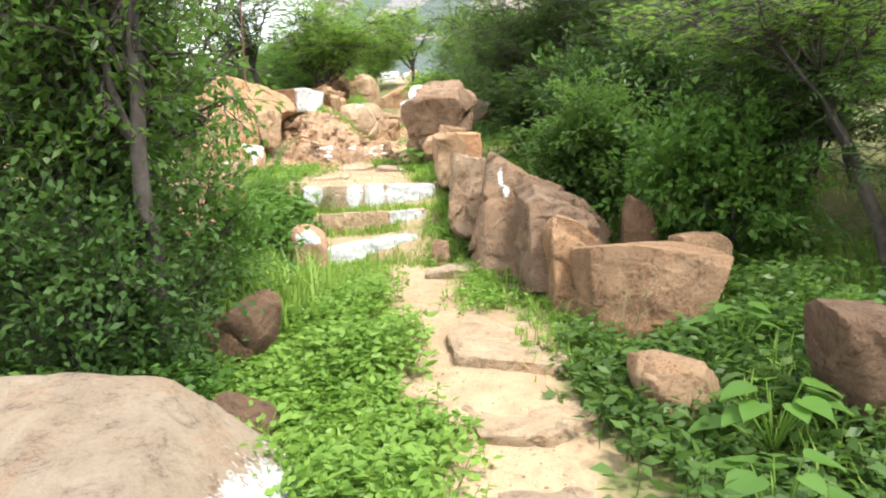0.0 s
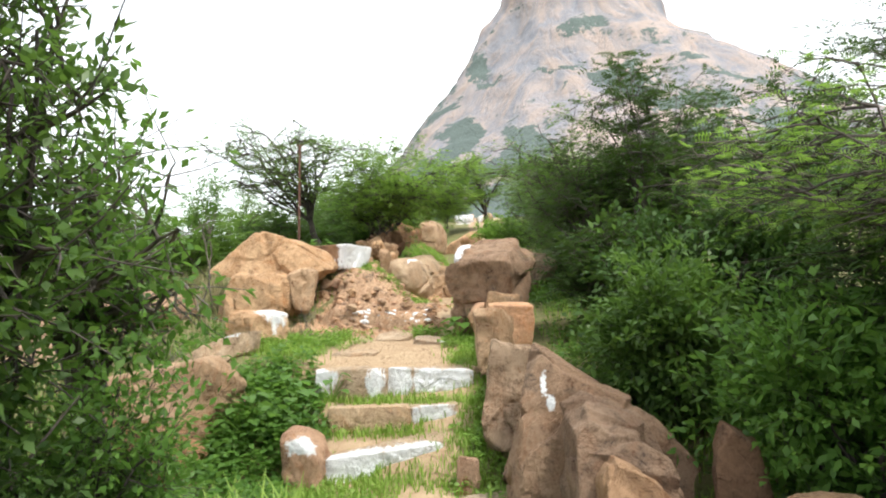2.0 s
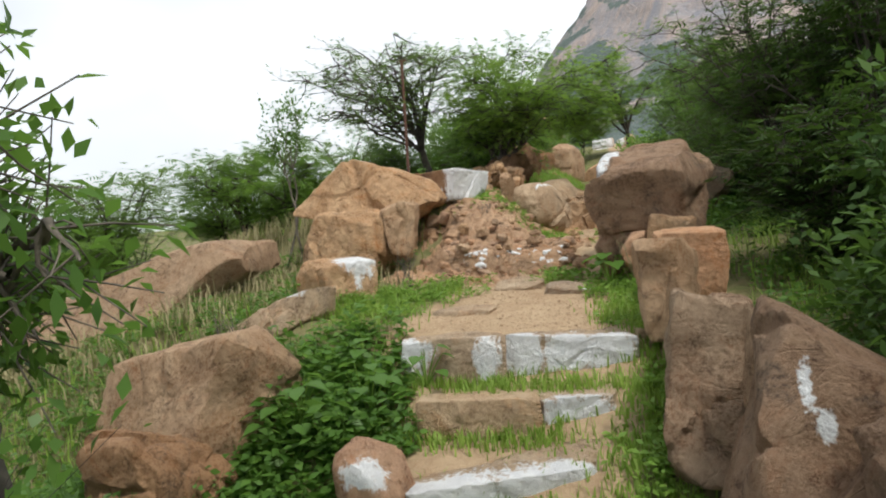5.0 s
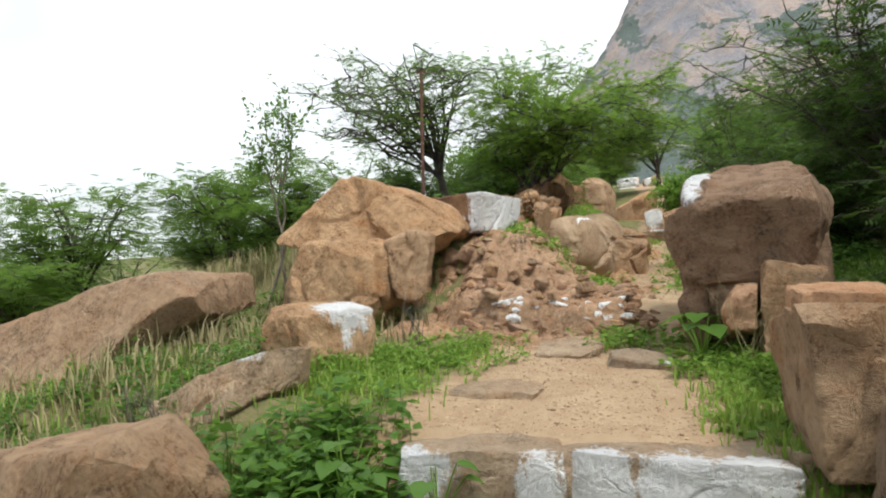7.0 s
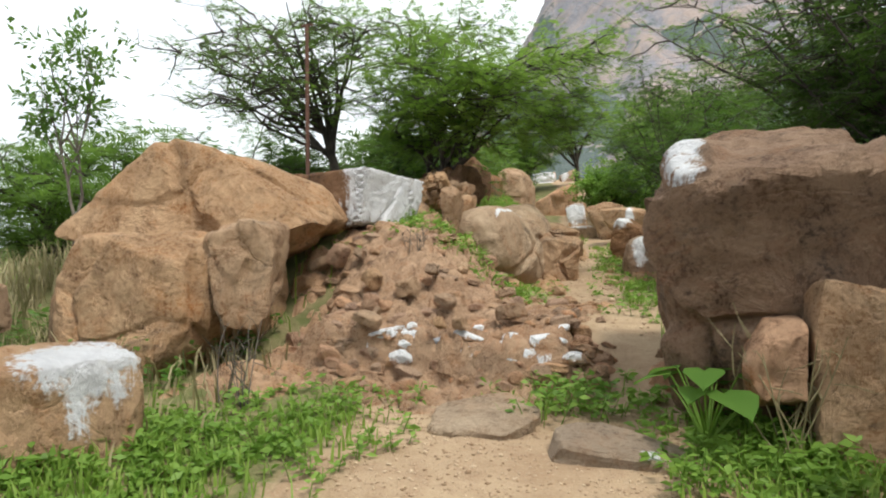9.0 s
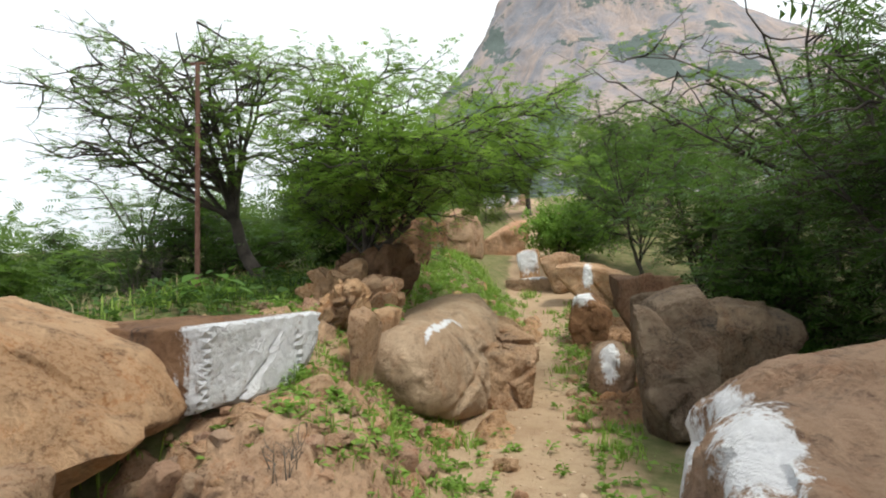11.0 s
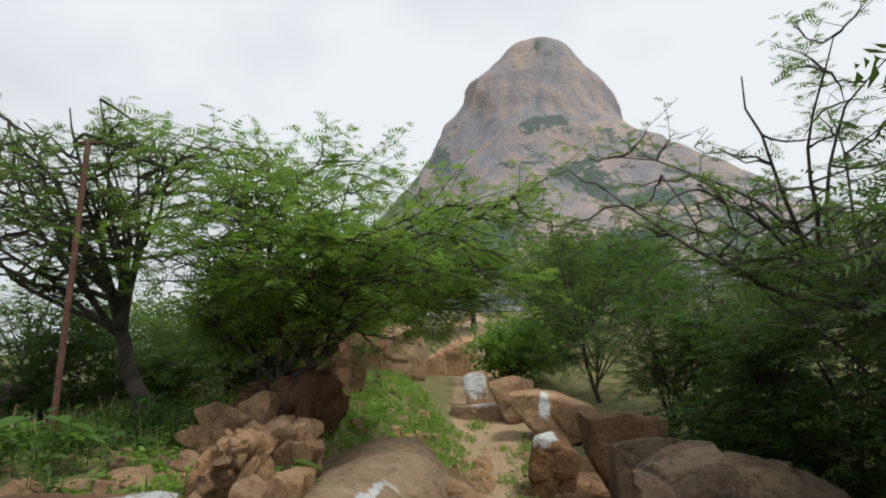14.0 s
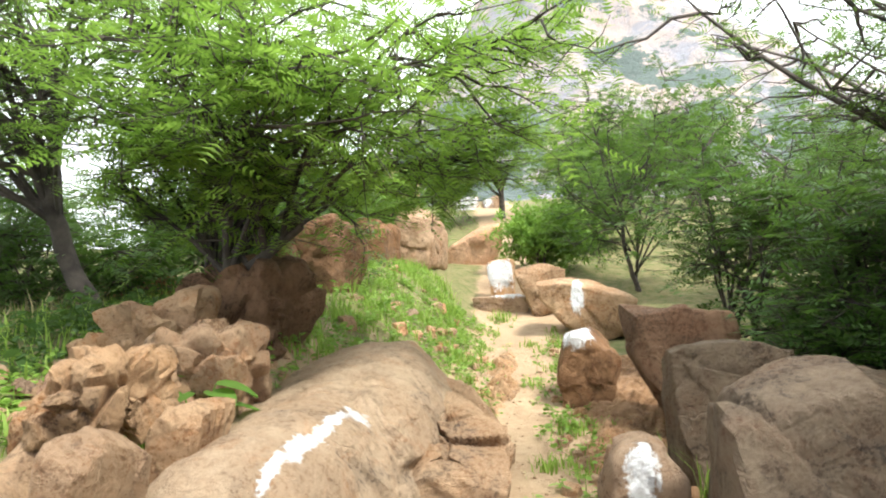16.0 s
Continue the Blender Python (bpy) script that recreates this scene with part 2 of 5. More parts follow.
def mesh_np(name, verts, faces, mats=()):
    """A mesh from arrays: verts (n, 3), faces (m, 3 or 4)."""
    me = bpy.data.meshes.new(name)
    verts, faces = np.asarray(verts, np.float32), np.asarray(faces, np.int32)
    k = faces.shape[1]
    me.vertices.add(len(verts))
    me.vertices.foreach_set("co", verts.ravel())
    me.loops.add(faces.size)
    me.loops.foreach_set("vertex_index", faces.ravel())
    me.polygons.add(len(faces))
    me.polygons.foreach_set("loop_start", np.arange(0, faces.size, k, dtype=np.int32))
    me.polygons.foreach_set("loop_total", np.full(len(faces), k, np.int32))
    me.update(calc_edges=True)
    for m in mats:
        me.materials.append(m)
    return me


def part(name, me, parent, label=""):
    ob = new(name, me)
    ob.parent = parent
    return tagged(ob, label)


# ---------------------------------------------------------------- ground
gmat, gnt, gbs = material("hill_soil")
gp = position(gnt)
g1 = noise_tex(gnt, gp, 1.1, 6, 0.65, 0.5)
g2 = noise_tex(gnt, gp, 7, 6, 0.7)
g3 = noise_tex(gnt, gp, 80, 4, 0.75)
dirt = mixnode(gnt, ramp(gnt, g1, 0.35, 0.65), (0.33, 0.23, 0.142), (0.43, 0.32, 0.205))
dirt = mixnode(gnt, value(gnt, "MULTIPLY", ramp(gnt, g2, 0.46, 0.7), 0.7), dirt, (0.26, 0.165, 0.10))
dirt = mixnode(gnt, value(gnt, "MULTIPLY", ramp(gnt, g3, 0.52, 0.7), 0.5), dirt, (0.44, 0.345, 0.245))
turf = mixnode(gnt, ramp(gnt, g2, 0.4, 0.65), (0.12, 0.135, 0.05), (0.23, 0.19, 0.10))
gat = gnt.nodes.new("ShaderNodeAttribute")
gat.attribute_name = "turf"
gm = value(gnt, "ADD", gat.outputs["Fac"], value(gnt, "MULTIPLY", value(gnt, "SUBTRACT", g1, 0.5), 1.6))
gnt.links.new(mixnode(gnt, ramp(gnt, gm, 0.38, 0.62), dirt, turf), gbs.inputs["Base Color"])
gbs.inputs["Roughness"].default_value = 0.95
gbs.inputs["Specular IOR Level"].default_value = 0.15
bump(gnt, gbs, value(gnt, "ADD", g2, value(gnt, "MULTIPLY", g3, 0.22)), 0.9, 0.04)


def grade(lo, hi, fine, far, n):
    mid = np.arange(lo, hi, fine)
    out = np.geomspace(1, far, n)
    return np.concatenate([lo - out[::-1] + 1 - fine, mid, hi + out - 1 + fine])


gx = grade(-4.5, 4.5, 0.07, 2200, 60)
gy = grade(0.0, 24.0, 0.06, 2400, 60)
X, Y = np.meshgrid(gx, gy)
V = np.stack([X, Y, ground_z(X, Y)], -1).reshape(-1, 3)
ny, nx = X.shape
idx = np.arange(ny * nx).reshape(ny, nx)
F = np.stack([idx[:-1, :-1], idx[:-1, 1:], idx[1:, 1:], idx[1:, :-1]], -1).reshape(-1, 4)
gme = mesh_np("ground", V, F, (gmat,))
gme.polygons.foreach_set("use_smooth", np.ones(len(F), bool))
dud = V[:, 0] - np.interp(V[:, 1], PY, CX)
half = np.interp(V[:, 1], [0, 5, 7, 8.2, 10, 11.5, 13, 20, 40], [0.15, 0.45, 0.3, 0.85, 0.8, 0.55, 0.28, 0.35, 0.8])
ta = np.clip((np.abs(dud) - half) / 0.5, 0, 1)
ta = ta * (1 - 0.55 * smooth(0.2, 0.6, -dud) * (1 - smooth(1.3, 2.2, -dud)) * smooth(10.2, 11, V[:, 1]) * (1 - smooth(16, 19, V[:, 1])))
la = gme.attributes.new("turf", "FLOAT", "POINT")
la.data.foreach_set("value", ta.astype(np.float32))
tagged(new("ground", gme), "hillside of pale tan soil, gravel and thin turf", "ground", kind="structure")

# ---------------------------------------------------------------- rocks
ICO = {}


def ico(sub):
    if sub not in ICO:
        bm = bmesh.new()
        bmesh.ops.create_icosphere(bm, subdivisions=sub, radius=1)
        ICO[sub] = (np.array([v.co[:] for v in bm.verts]), np.array([[v.index for v in f.verts] for f in bm.faces]))
        bm.free()
    return ICO[sub]


def fractal(p, scale, octaves, seed):
    """Smooth pseudo-random field over points, by sums of crossed sines."""
    out, amp, f = np.zeros(len(p)), 1.0, scale
    rs = np.random.RandomState(seed)
    for _ in range(octaves):
        for _ in range(3):
            d = rs.normal(size=3)
            d *= f / np.linalg.norm(d)
            e = rs.normal(size=3)
            e *= f * 0.7 / np.linalg.norm(e)
            out += amp * np.sin(p @ d + rs.uniform(0, 6.3) + 1.4 * np.sin(p @ e + rs.uniform(0, 6.3))) / 3
        amp, f = amp * 0.56, f * 2.1
    return out


ROCKS = [0]


def unit_v(v):
    return v / np.linalg.norm(v)


def rock(name, label, centre, outline, depth, mat=None, yaw=0, lean=(0, 0), hard=14, rough=0.03, sub=5, paint=(), flats=3, category="rock", group="", parent=None, cuts=(), rest=True, tip=0, chips=5, cells=16, crack=0.045):
    """A weathered stone: the outline (x, z) carried through its depth, its edges rounded, its faces uneven.
    lean: how far the front and the back face slope; paint: limewashed spots (x, y, z, rx, ry, rz)."""
    ROCKS[0] += 1
    seed = ROCKS[0]
    rs = np.random.RandomState(seed)
    v, f = ico(sub)
    hard = hard * 2.2 if hard >= 9 else hard * 1.3
    o = np.array(outline, float)
    centre = np.array(centre, float)
    if rest and not parent and not tip:
        gap = centre[2] + o[:, 1].min() - (gz(centre[0], centre[1]) - 0.08)
        if gap > 0:
            o[o[:, 1] < -0.25 * np.ptp(o[:, 1]) * 0.5, 1] -= gap
            mid_ = (o[:, 1].max() + o[:, 1].min()) / 2
            o[:, 1] -= mid_
            centre[2] += mid_
            paint = [(x, y, z - mid_, *q) for x, y, z, *q in paint]
    hx, hz, hy = np.ptp(o[:, 0]) / 2, np.ptp(o[:, 1]) / 2, depth / 2
    dirs = v * (hx, hy, hz)
    planes = []
    for a, b in zip(o, np.roll(o, -1, 0)):
        n = np.array([b[1] - a[1], 0, a[0] - b[0]])
        if np.linalg.norm(n) < 1e-4:
            continue
        n /= np.linalg.norm(n)
        tilt = rs.uniform(-0.22, 0.22)
        n2 = np.array([n[0], tilt, n[2]])
        n2 /= np.linalg.norm(n2)
        planes.append((n2, max(n[0] * a[0] + n[2] * a[1], 0.02)))
    for s, l in ((-1, lean[0]), (1, lean[1])):
        n = np.array([rs.uniform(-0.12, 0.12), s, l])
        planes.append((n / np.linalg.norm(n), hy))
    for nx_, ny_, nz_, d in cuts:
        n = np.array([nx_, ny_, nz_], float)
        planes.append((n / np.linalg.norm(n), d))
    for _ in range(flats):
        n = rs.normal(size=3)
        n /= np.linalg.norm(n)
        r = sum(abs(c) * h for c, h in zip(n, (hx, hy, hz)))
        planes.append((n, r * rs.uniform(0.80, 0.95)))
    acc = np.zeros(len(v))
    for n, d in planes:
        acc += np.clip(dirs @ n / d, 0, None) ** hard
    p = dirs * (acc ** (-1 / hard))[:, None]
    size = (hx * hy * hz) ** (1 / 3)
    nrm = p / np.linalg.norm(p, axis=1)[:, None]
    fr = fractal(p, 1.8 / size, 7, seed + 40)
    ridge = -np.abs(fractal(p, 2.2 / size, 6, seed + 90))
    p = p + nrm * (size * 0.9 * rough * (fr + 1.6 * ridge))[:, None]
    c = p[rs.randint(0, len(p), cells)]
    w = p + 0.10 * size * np.stack([fractal(p, 3.5 / size, 2, seed + k) for k in (1, 2, 3)], -1)
    dd = np.sort(np.linalg.norm(w[:, None] - c[None], axis=2), axis=1) if len(p) * cells < 9e5 else None
    near = np.argmin(np.linalg.norm(w[:, None] - c[None], axis=2), axis=1)
    if dd is None:
        dd = np.partition(np.linalg.norm(w[:, None] - c[None], axis=2), 1, axis=1)
    e = np.clip((dd[:, 1] - dd[:, 0]) / (0.14 * size), 0, 1)
    e = e * e * (3 - 2 * e)
    nrm = p / np.linalg.norm(p, axis=1)[:, None]
    facet = np.clip(((p - c[near]) * (rs.normal(size=(cells, 3)) * 0.9)[near]).sum(1) / size, -1, 1)
    p = p + nrm * (size * crack * ((rs.uniform(-1, 1, cells)[near] + 1.6 * facet) * e + 1.1 * (e - 1)))[:, None]
    for _ in range(chips):
        n = unit_v(rs.normal(size=3) + (0, 0, 0.3))
        h = p @ n
        p = p - n * (np.clip(h - h.max() + h.max() * rs.uniform(0.05, 0.17), 0, None) * 0.95)[:, None]
    p = p + nrm * (size * 0.010 * fractal(p, 9.0 / size, 4, seed + 17))[:, None]
    me = mesh_np(name, p, f, (mat or granite,))
    me.polygons.foreach_set("use_smooth", np.ones(len(f), bool))
    me.set_sharp_from_angle(angle=radians(28))
    if paint:
        mask = np.full(len(p), 0.0)
        for x, y, z, rx, ry, rz in paint:
            d = np.linalg.norm((p - (x, y, z)) / (rx, ry, rz), axis=1)
            mask = np.maximum(mask, np.clip(1.15 - 0.6 * d, 0, 1))
        at = me.attributes.new("paint", "FLOAT", "POINT")
        at.data.foreach_set("value", mask.astype(np.float32))
    ob = new(name, me)
    ob.matrix_world = pose(*centre, tip, 0, yaw)
    if parent:
        ob.parent = parent
        ob.matrix_parent_inverse = Matrix.Identity(4)
        return tagged(ob, label)
    return tagged(ob, label, category, group)


WALL, TRAIL, FARSTEPS = "stones edging the stepped path", "stones edging the upper trail", "distant limewashed steps"
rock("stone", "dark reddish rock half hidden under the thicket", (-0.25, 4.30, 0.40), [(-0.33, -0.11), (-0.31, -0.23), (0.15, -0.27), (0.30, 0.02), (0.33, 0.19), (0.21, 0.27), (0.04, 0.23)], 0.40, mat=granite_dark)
rock("boulder", "rounded brown boulder among leafy weeds", (2.25, 3.50, 0.29), [(-0.22, 0.24), (-0.19, 0.03), (-0.03, -0.28), (0.12, -0.25), (0.22, 0.05), (0.19, 0.21), (-0.04, 0.28)], 0.40, mat=granite, hard=3, flats=0, chips=10)
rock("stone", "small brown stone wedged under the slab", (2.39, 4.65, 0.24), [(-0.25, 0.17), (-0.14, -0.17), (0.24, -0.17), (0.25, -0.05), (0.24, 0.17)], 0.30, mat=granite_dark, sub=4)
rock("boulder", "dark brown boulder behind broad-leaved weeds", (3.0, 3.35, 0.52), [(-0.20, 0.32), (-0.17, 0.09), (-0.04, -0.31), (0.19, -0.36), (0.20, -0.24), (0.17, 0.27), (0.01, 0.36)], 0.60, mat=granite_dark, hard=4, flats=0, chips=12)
rock("stone_slab", "thick split brown stone slab edging the path", (2.49, 5.03, 0.69), [(-0.49, 0.12), (-0.45, -0.27), (-0.40, -0.31), (0.26, -0.25), (0.36, -0.13), (0.52, 0.16), (0.48, 0.22), (0.05, 0.20), (-0.47, 0.27)], 0.75, mat=granite_brown, hard=40, flats=0, chips=1, lean=(0.0, 0.1), sub=6, cells=7, crack=0.025, group=WALL)
rock("standing_stone", "pointed dark upright stone behind the slabs", (2.72, 6.03, 0.93), [(-0.19, 0.09), (-0.16, -0.27), (0.18, -0.27), (0.19, -0.15), (0.07, 0.13), (-0.12, 0.27)], 0.25, mat=granite_dark, group=WALL)
rock("stone_block", "squat brown stone block behind the slab", (3.03, 5.47, 0.75), [(-0.20, 0.20), (-0.17, -0.15), (0.17, -0.20), (0.20, 0.04), (0.13, 0.17)], 0.35, mat=granite, sub=4, group=WALL)
rock("stone_slab", "tall leaning brown slab with a limewash streak", (1.82, 6.70, 0.96), [(-0.58, -0.56), (0.50, -0.50), (0.60, -0.12), (0.30, 0.26), (-0.14, 0.50), (-0.30, 0.57), (-0.40, 0.42), (-0.56, -0.30)], 0.85, mat=granite_brown, hard=40, flats=0, chips=2, lean=(0.35, 0.2), rough=0.03, sub=6, cells=22, crack=0.06, group=WALL, paint=((-0.29, -0.28, 0.38, 0.02, 0.2, 0.08), (-0.24, -0.33, 0.26, 0.03, 0.2, 0.06)))
rock("stone_slab", "leaning layered brown slab beside the path", (1.95, 5.97, 0.80), [(-0.32, -0.45), (0.26, -0.45), (0.36, 0.02), (0.22, 0.30), (-0.16, 0.47), (-0.27, 0.38)], 0.8, mat=granite_brown, hard=40, flats=0, chips=2, lean=(0.45, 0.2), rough=0.035, sub=6, cells=20, crack=0.07, group=WALL)
rock("stone_slab", "jagged upright brown slab in the row", (2.03, 5.55, 0.73), [(-0.21, -0.33), (0.16, -0.30), (0.22, 0.06), (0.10, 0.22), (-0.12, 0.34), (-0.20, 0.20)], 0.7, mat=granite_brown, hard=40, flats=0, chips=2, lean=(0.3, 0.2), cells=18, crack=0.07, group=WALL)
rock("stone_block", "tan angular block in the edging row", (1.24, 7.62, 1.10), [(-0.22, -0.44), (0.20, -0.40), (0.24, 0.20), (0.20, 0.40), (-0.16, 0.46), (-0.22, 0.10)], 0.95, mat=granite, hard=40, flats=0, chips=2, lean=(0.25, 0), cells=20, crack=0.06, group=WALL)
rock("stone_block", "flat topped tan block beside the terrace", (1.00, 8.40, 1.62), [(-0.20, 0.19), (-0.15, -0.11), (-0.04, -0.19), (0.18, -0.16), (0.19, -0.04), (0.20, 0.17), (-0.09, 0.19)], 0.60, mat=granite, hard=18, group=WALL)
rock("stone_block", "flat reddish block stacked in the row", (1.11, 9.15, 1.75), [(-0.25, 0.15), (-0.24, -0.05), (-0.24, -0.17), (0.23, -0.12), (0.24, 0.00), (0.25, 0.16), (-0.05, 0.17)], 0.50, mat=granite_red, hard=18, group=WALL)
rock("stone_block", "brown block with steep face in the row", (0.97, 9.90, 1.76), [(-0.20, -0.17), (-0.19, -0.29), (0.07, -0.29), (0.20, 0.11), (0.18, 0.22), (-0.05, 0.29), (-0.18, 0.25)], 0.40, mat=granite, group=WALL)
rock("stone", "small rust red stone under the block", (0.68, 9.85, 1.75), [(-0.10, 0.03), (-0.10, -0.09), (-0.07, -0.16), (0.09, -0.14), (0.10, 0.16), (-0.03, 0.14)], 0.30, mat=granite_red, sub=4, rest=False)
rock("stone", "round reddish stone with limewash on top", (-0.37, 6.88, 0.71), [(-0.19, 0.19), (-0.14, -0.15), (0.18, -0.21), (0.19, 0.04), (0.01, 0.21)], 0.35, mat=granite_red, hard=6, sub=4, paint=((0.03, -0.15, 0.1, 0.12, 0.1, 0.08),))
rock("stone_slab", "long tilted tan slab with pale ridge", (-1.99, 8.38, 1.31), [(-0.46, -0.21), (-0.45, -0.33), (-0.22, -0.28), (0.42, 0.10), (0.46, 0.33), (0.08, 0.23), (-0.42, -0.02)], 0.35, mat=granite_pale, hard=18, lean=(0.3, 0), group=WALL, paint=((0.2, 0.0, 0.3, 0.12, 0.3, 0.05),))
rock("stone_slab", "broad sloping brown slab above the weeds", (-1.85, 7.4, 1.07), [(-0.66, -0.4), (0.62, -0.4), (0.64, 0.3), (0.5, 0.38), (-0.2, 0.27), (-0.64, 0.1)], 0.75, mat=granite, yaw=-20, hard=14, lean=(0.35, 0), group=WALL)
rock("stone_block", "squared brown block with limewashed top corner", (-1.9, 8.96, 1.57), [(-0.12, -0.24), (0.4, -0.28), (0.5, -0.1), (0.48, 0.27), (-0.14, 0.22)], 0.4, mat=granite, yaw=70, hard=18, flats=0, chips=5, lean=(0.15, 0), group=WALL, paint=((0.3, -0.15, 0.28, 0.22, 0.2, 0.16), (0.22, -0.25, 0.12, 0.05, 0.1, 0.14)))
rock("boulder", "big sloping brown boulder resting on another", (-2.48, 11.22, 2.57), [(-0.89, -0.2), (0.26, -0.41), (0.61, -0.33), (0.89, -0.13), (0.81, -0.01), (0.53, 0.19), (-0.23, 0.41), (-0.84, -0.07)], 1.00, mat=granite, hard=16, flats=0, chips=7, lean=(0.3, 0), rough=0.03, sub=6, rest=False)
rock("boulder", "massive cracked brown boulder under a bigger one", (-2.46, 10.56, 1.92), [(-0.62, -0.34), (-0.54, -0.50), (0.05, -0.60), (0.26, -0.50), (0.58, -0.12), (0.57, 0.11), (0.45, 0.42), (-0.25, 0.47)], 0.90, mat=granite, hard=10, flats=0, chips=8, lean=(0.15, 0), rough=0.05, sub=6, cells=14, crack=0.05)
rock("boulder", "pale split block wedged beside the boulder", (-1.84, 10.46, 2.10), [(-0.21, 0.18), (-0.16, -0.17), (-0.11, -0.29), (0.02, -0.31), (0.18, -0.13), (0.21, 0.28), (0.14, 0.31), (-0.13, 0.26)], 0.36, mat=granite, yaw=26, hard=14, flats=0, chips=6, lean=(0.1, 0), rough=0.04, sub=5, rest=False)
rock("boulder", "long low brown whaleback boulder in the grass", (-4.68, 9.60, 1.37), [(-1.71, -0.65), (-1.65, -0.77), (1.28, 0.24), (1.71, 0.45), (1.54, 0.67), (1.26, 0.77), (0.70, 0.72), (-0.37, 0.37), (-1.65, -0.09)], 1.20, mat=granite, hard=9, lean=(0.5, 0), rough=0.03, sub=6, cells=9)
rock("outcrop", "jagged layered rock beside the narrow trail", (-0.5, 14.6, 2.24), [(-0.22, -0.3), (0.16, -0.3), (0.2, 0.1), (0.05, 0.3), (-0.22, 0.32)], 1.6, mat=granite, hard=9, rough=0.07, cells=30, crack=0.12, sub=6)
rock("crag", "knobbly weathered crag below the thorn tree", (-1.87, 14.80, 2.98), [(-0.36, 0.08), (-0.3, -0.41), (0.16, -0.41), (0.36, 0.08), (0.35, 0.33), (0.1, 0.41), (-0.22, 0.33)], 0.60, mat=granite_dark, hard=8, rough=0.06, cells=40, crack=0.17, chips=3, sub=5)
rock("crag", "rounded knobbly brown crag on the bank", (-1.95, 14.15, 2.84), [(-0.32, -0.0), (-0.32, -0.17), (-0.23, -0.34), (0.32, -0.3), (0.32, -0.14), (0.28, 0.28), (0.07, 0.34), (-0.2, 0.23)], 0.50, mat=granite, hard=8, rough=0.06, cells=40, crack=0.17, chips=3, sub=5)
rock("crag", "broken reddish brown crag on the bank", (-1.54, 13.92, 2.81), [(-0.2, 0.1), (-0.1, -0.26), (0.2, -0.15), (0.2, -0.01), (0.2, 0.24), (-0.01, 0.26)], 0.45, mat=granite, hard=8, rough=0.06, cells=40, crack=0.17, chips=3, sub=5)
rock("crag", "tan weathered crag with clefts on bank", (-1.54, 13.20, 2.80), [(-0.15, 0.05), (-0.14, -0.08), (-0.14, -0.21), (0.11, -0.14), (0.15, 0.13), (0.11, 0.21), (-0.03, 0.19)], 0.60, mat=granite, hard=8, rough=0.06, cells=40, crack=0.17, chips=3, sub=5)
rock("stone", "small tan stone lying on the bank", (-1.24, 12.75, 2.76), [(-0.07, 0.06), (-0.05, -0.11), (0.07, 0.05), (0.04, 0.11)], 0.30, mat=granite, hard=6, sub=4)
rock("stone", "thin flat brown stone on the bank", (-1.25, 13.25, 2.73), [(-0.10, 0.05), (-0.10, -0.07), (-0.05, -0.10), (0.10, 0.10), (-0.01, 0.09)], 0.30, mat=granite, sub=4)
rock("boulder", "small rounded boulder with white limewash stripe", (0.32, 14.50, 2.27), [(-0.19, -0.09), (-0.18, -0.21), (0.18, -0.20), (0.19, -0.08), (0.17, 0.12), (0.03, 0.21), (-0.12, 0.16), (-0.19, 0.01)], 0.40, mat=granite, hard=6, sub=5, group=TRAIL, paint=((0.0, -0.15, 0.02, 0.07, 0.2, 0.15),))
rock("stone_slab", "lichen stained slab with painted shade beside narrow trail", (0.71, 13.60, 2.66), [(-0.23, 0.11), (-0.22, -0.11), (-0.21, -0.23), (0.21, -0.21), (0.21, -0.09), (0.23, 0.21), (0.13, 0.23), (-0.09, 0.18)], 0.80, mat=granite_lichen_shaded, flats=1, chips=5, hard=30, rough=0.05, cells=9, crack=0.06, lean=(0.3, 0), group=TRAIL)
rock("stone_slab", "dark brown slanted slab beside the trail", (0.83, 16.00, 2.58), [(-0.37, 0.43), (-0.35, 0.10), (-0.01, -0.45), (0.37, 0.25), (0.33, 0.39), (-0.09, 0.45)], 0.60, mat=granite_dark, hard=18, lean=(0.3, 0), group=TRAIL)
rock("stone_slab", "angular brown slab with flat sloping top", (0.86, 15.05, 2.56), [(-0.34, 0.28), (-0.32, -0.07), (-0.32, -0.19), (-0.18, -0.33), (0.25, 0.00), (0.34, 0.23), (0.08, 0.33)], 0.50, mat=granite_lichen_shaded, hard=20, lean=(0.3, 0), group=TRAIL)
rock("stone_slab", "wide weathered slab with painted shade beside the trail", (1.12, 14.00, 2.49), [(-0.53, 0.23), (-0.53, -0.19), (-0.51, -0.31), (-0.00, -0.20), (0.53, -0.00), (0.51, 0.22), (-0.17, 0.31)], 0.80, mat=granite_lichen_shaded, flats=1, chips=5, hard=30, rough=0.05, cells=9, crack=0.06, lean=(0.3, 0), group=TRAIL)
rock("boulder", "brown trail stone with limewashed top", (0.20, 16.75, 2.50), [(-0.24, -0.01), (-0.17, -0.35), (0.12, -0.30), (0.24, 0.15), (0.01, 0.35), (-0.17, 0.30)], 0.50, mat=granite_dark, hard=9, group=TRAIL, paint=((-0.08, -0.1, 0.28, 0.14, 0.2, 0.1),))
rock("boulder", "tan trail boulder with narrow limewash stripe", (0.35, 19.75, 2.94), [(-0.61, 0.28), (-0.58, 0.07), (-0.18, -0.25), (0.08, -0.36), (0.52, -0.26), (0.61, 0.06), (0.16, 0.27), (-0.31, 0.36)], 0.90, mat=granite, hard=9, group=TRAIL, paint=((-0.1, -0.35, 0.1, 0.08, 0.3, 0.22),))
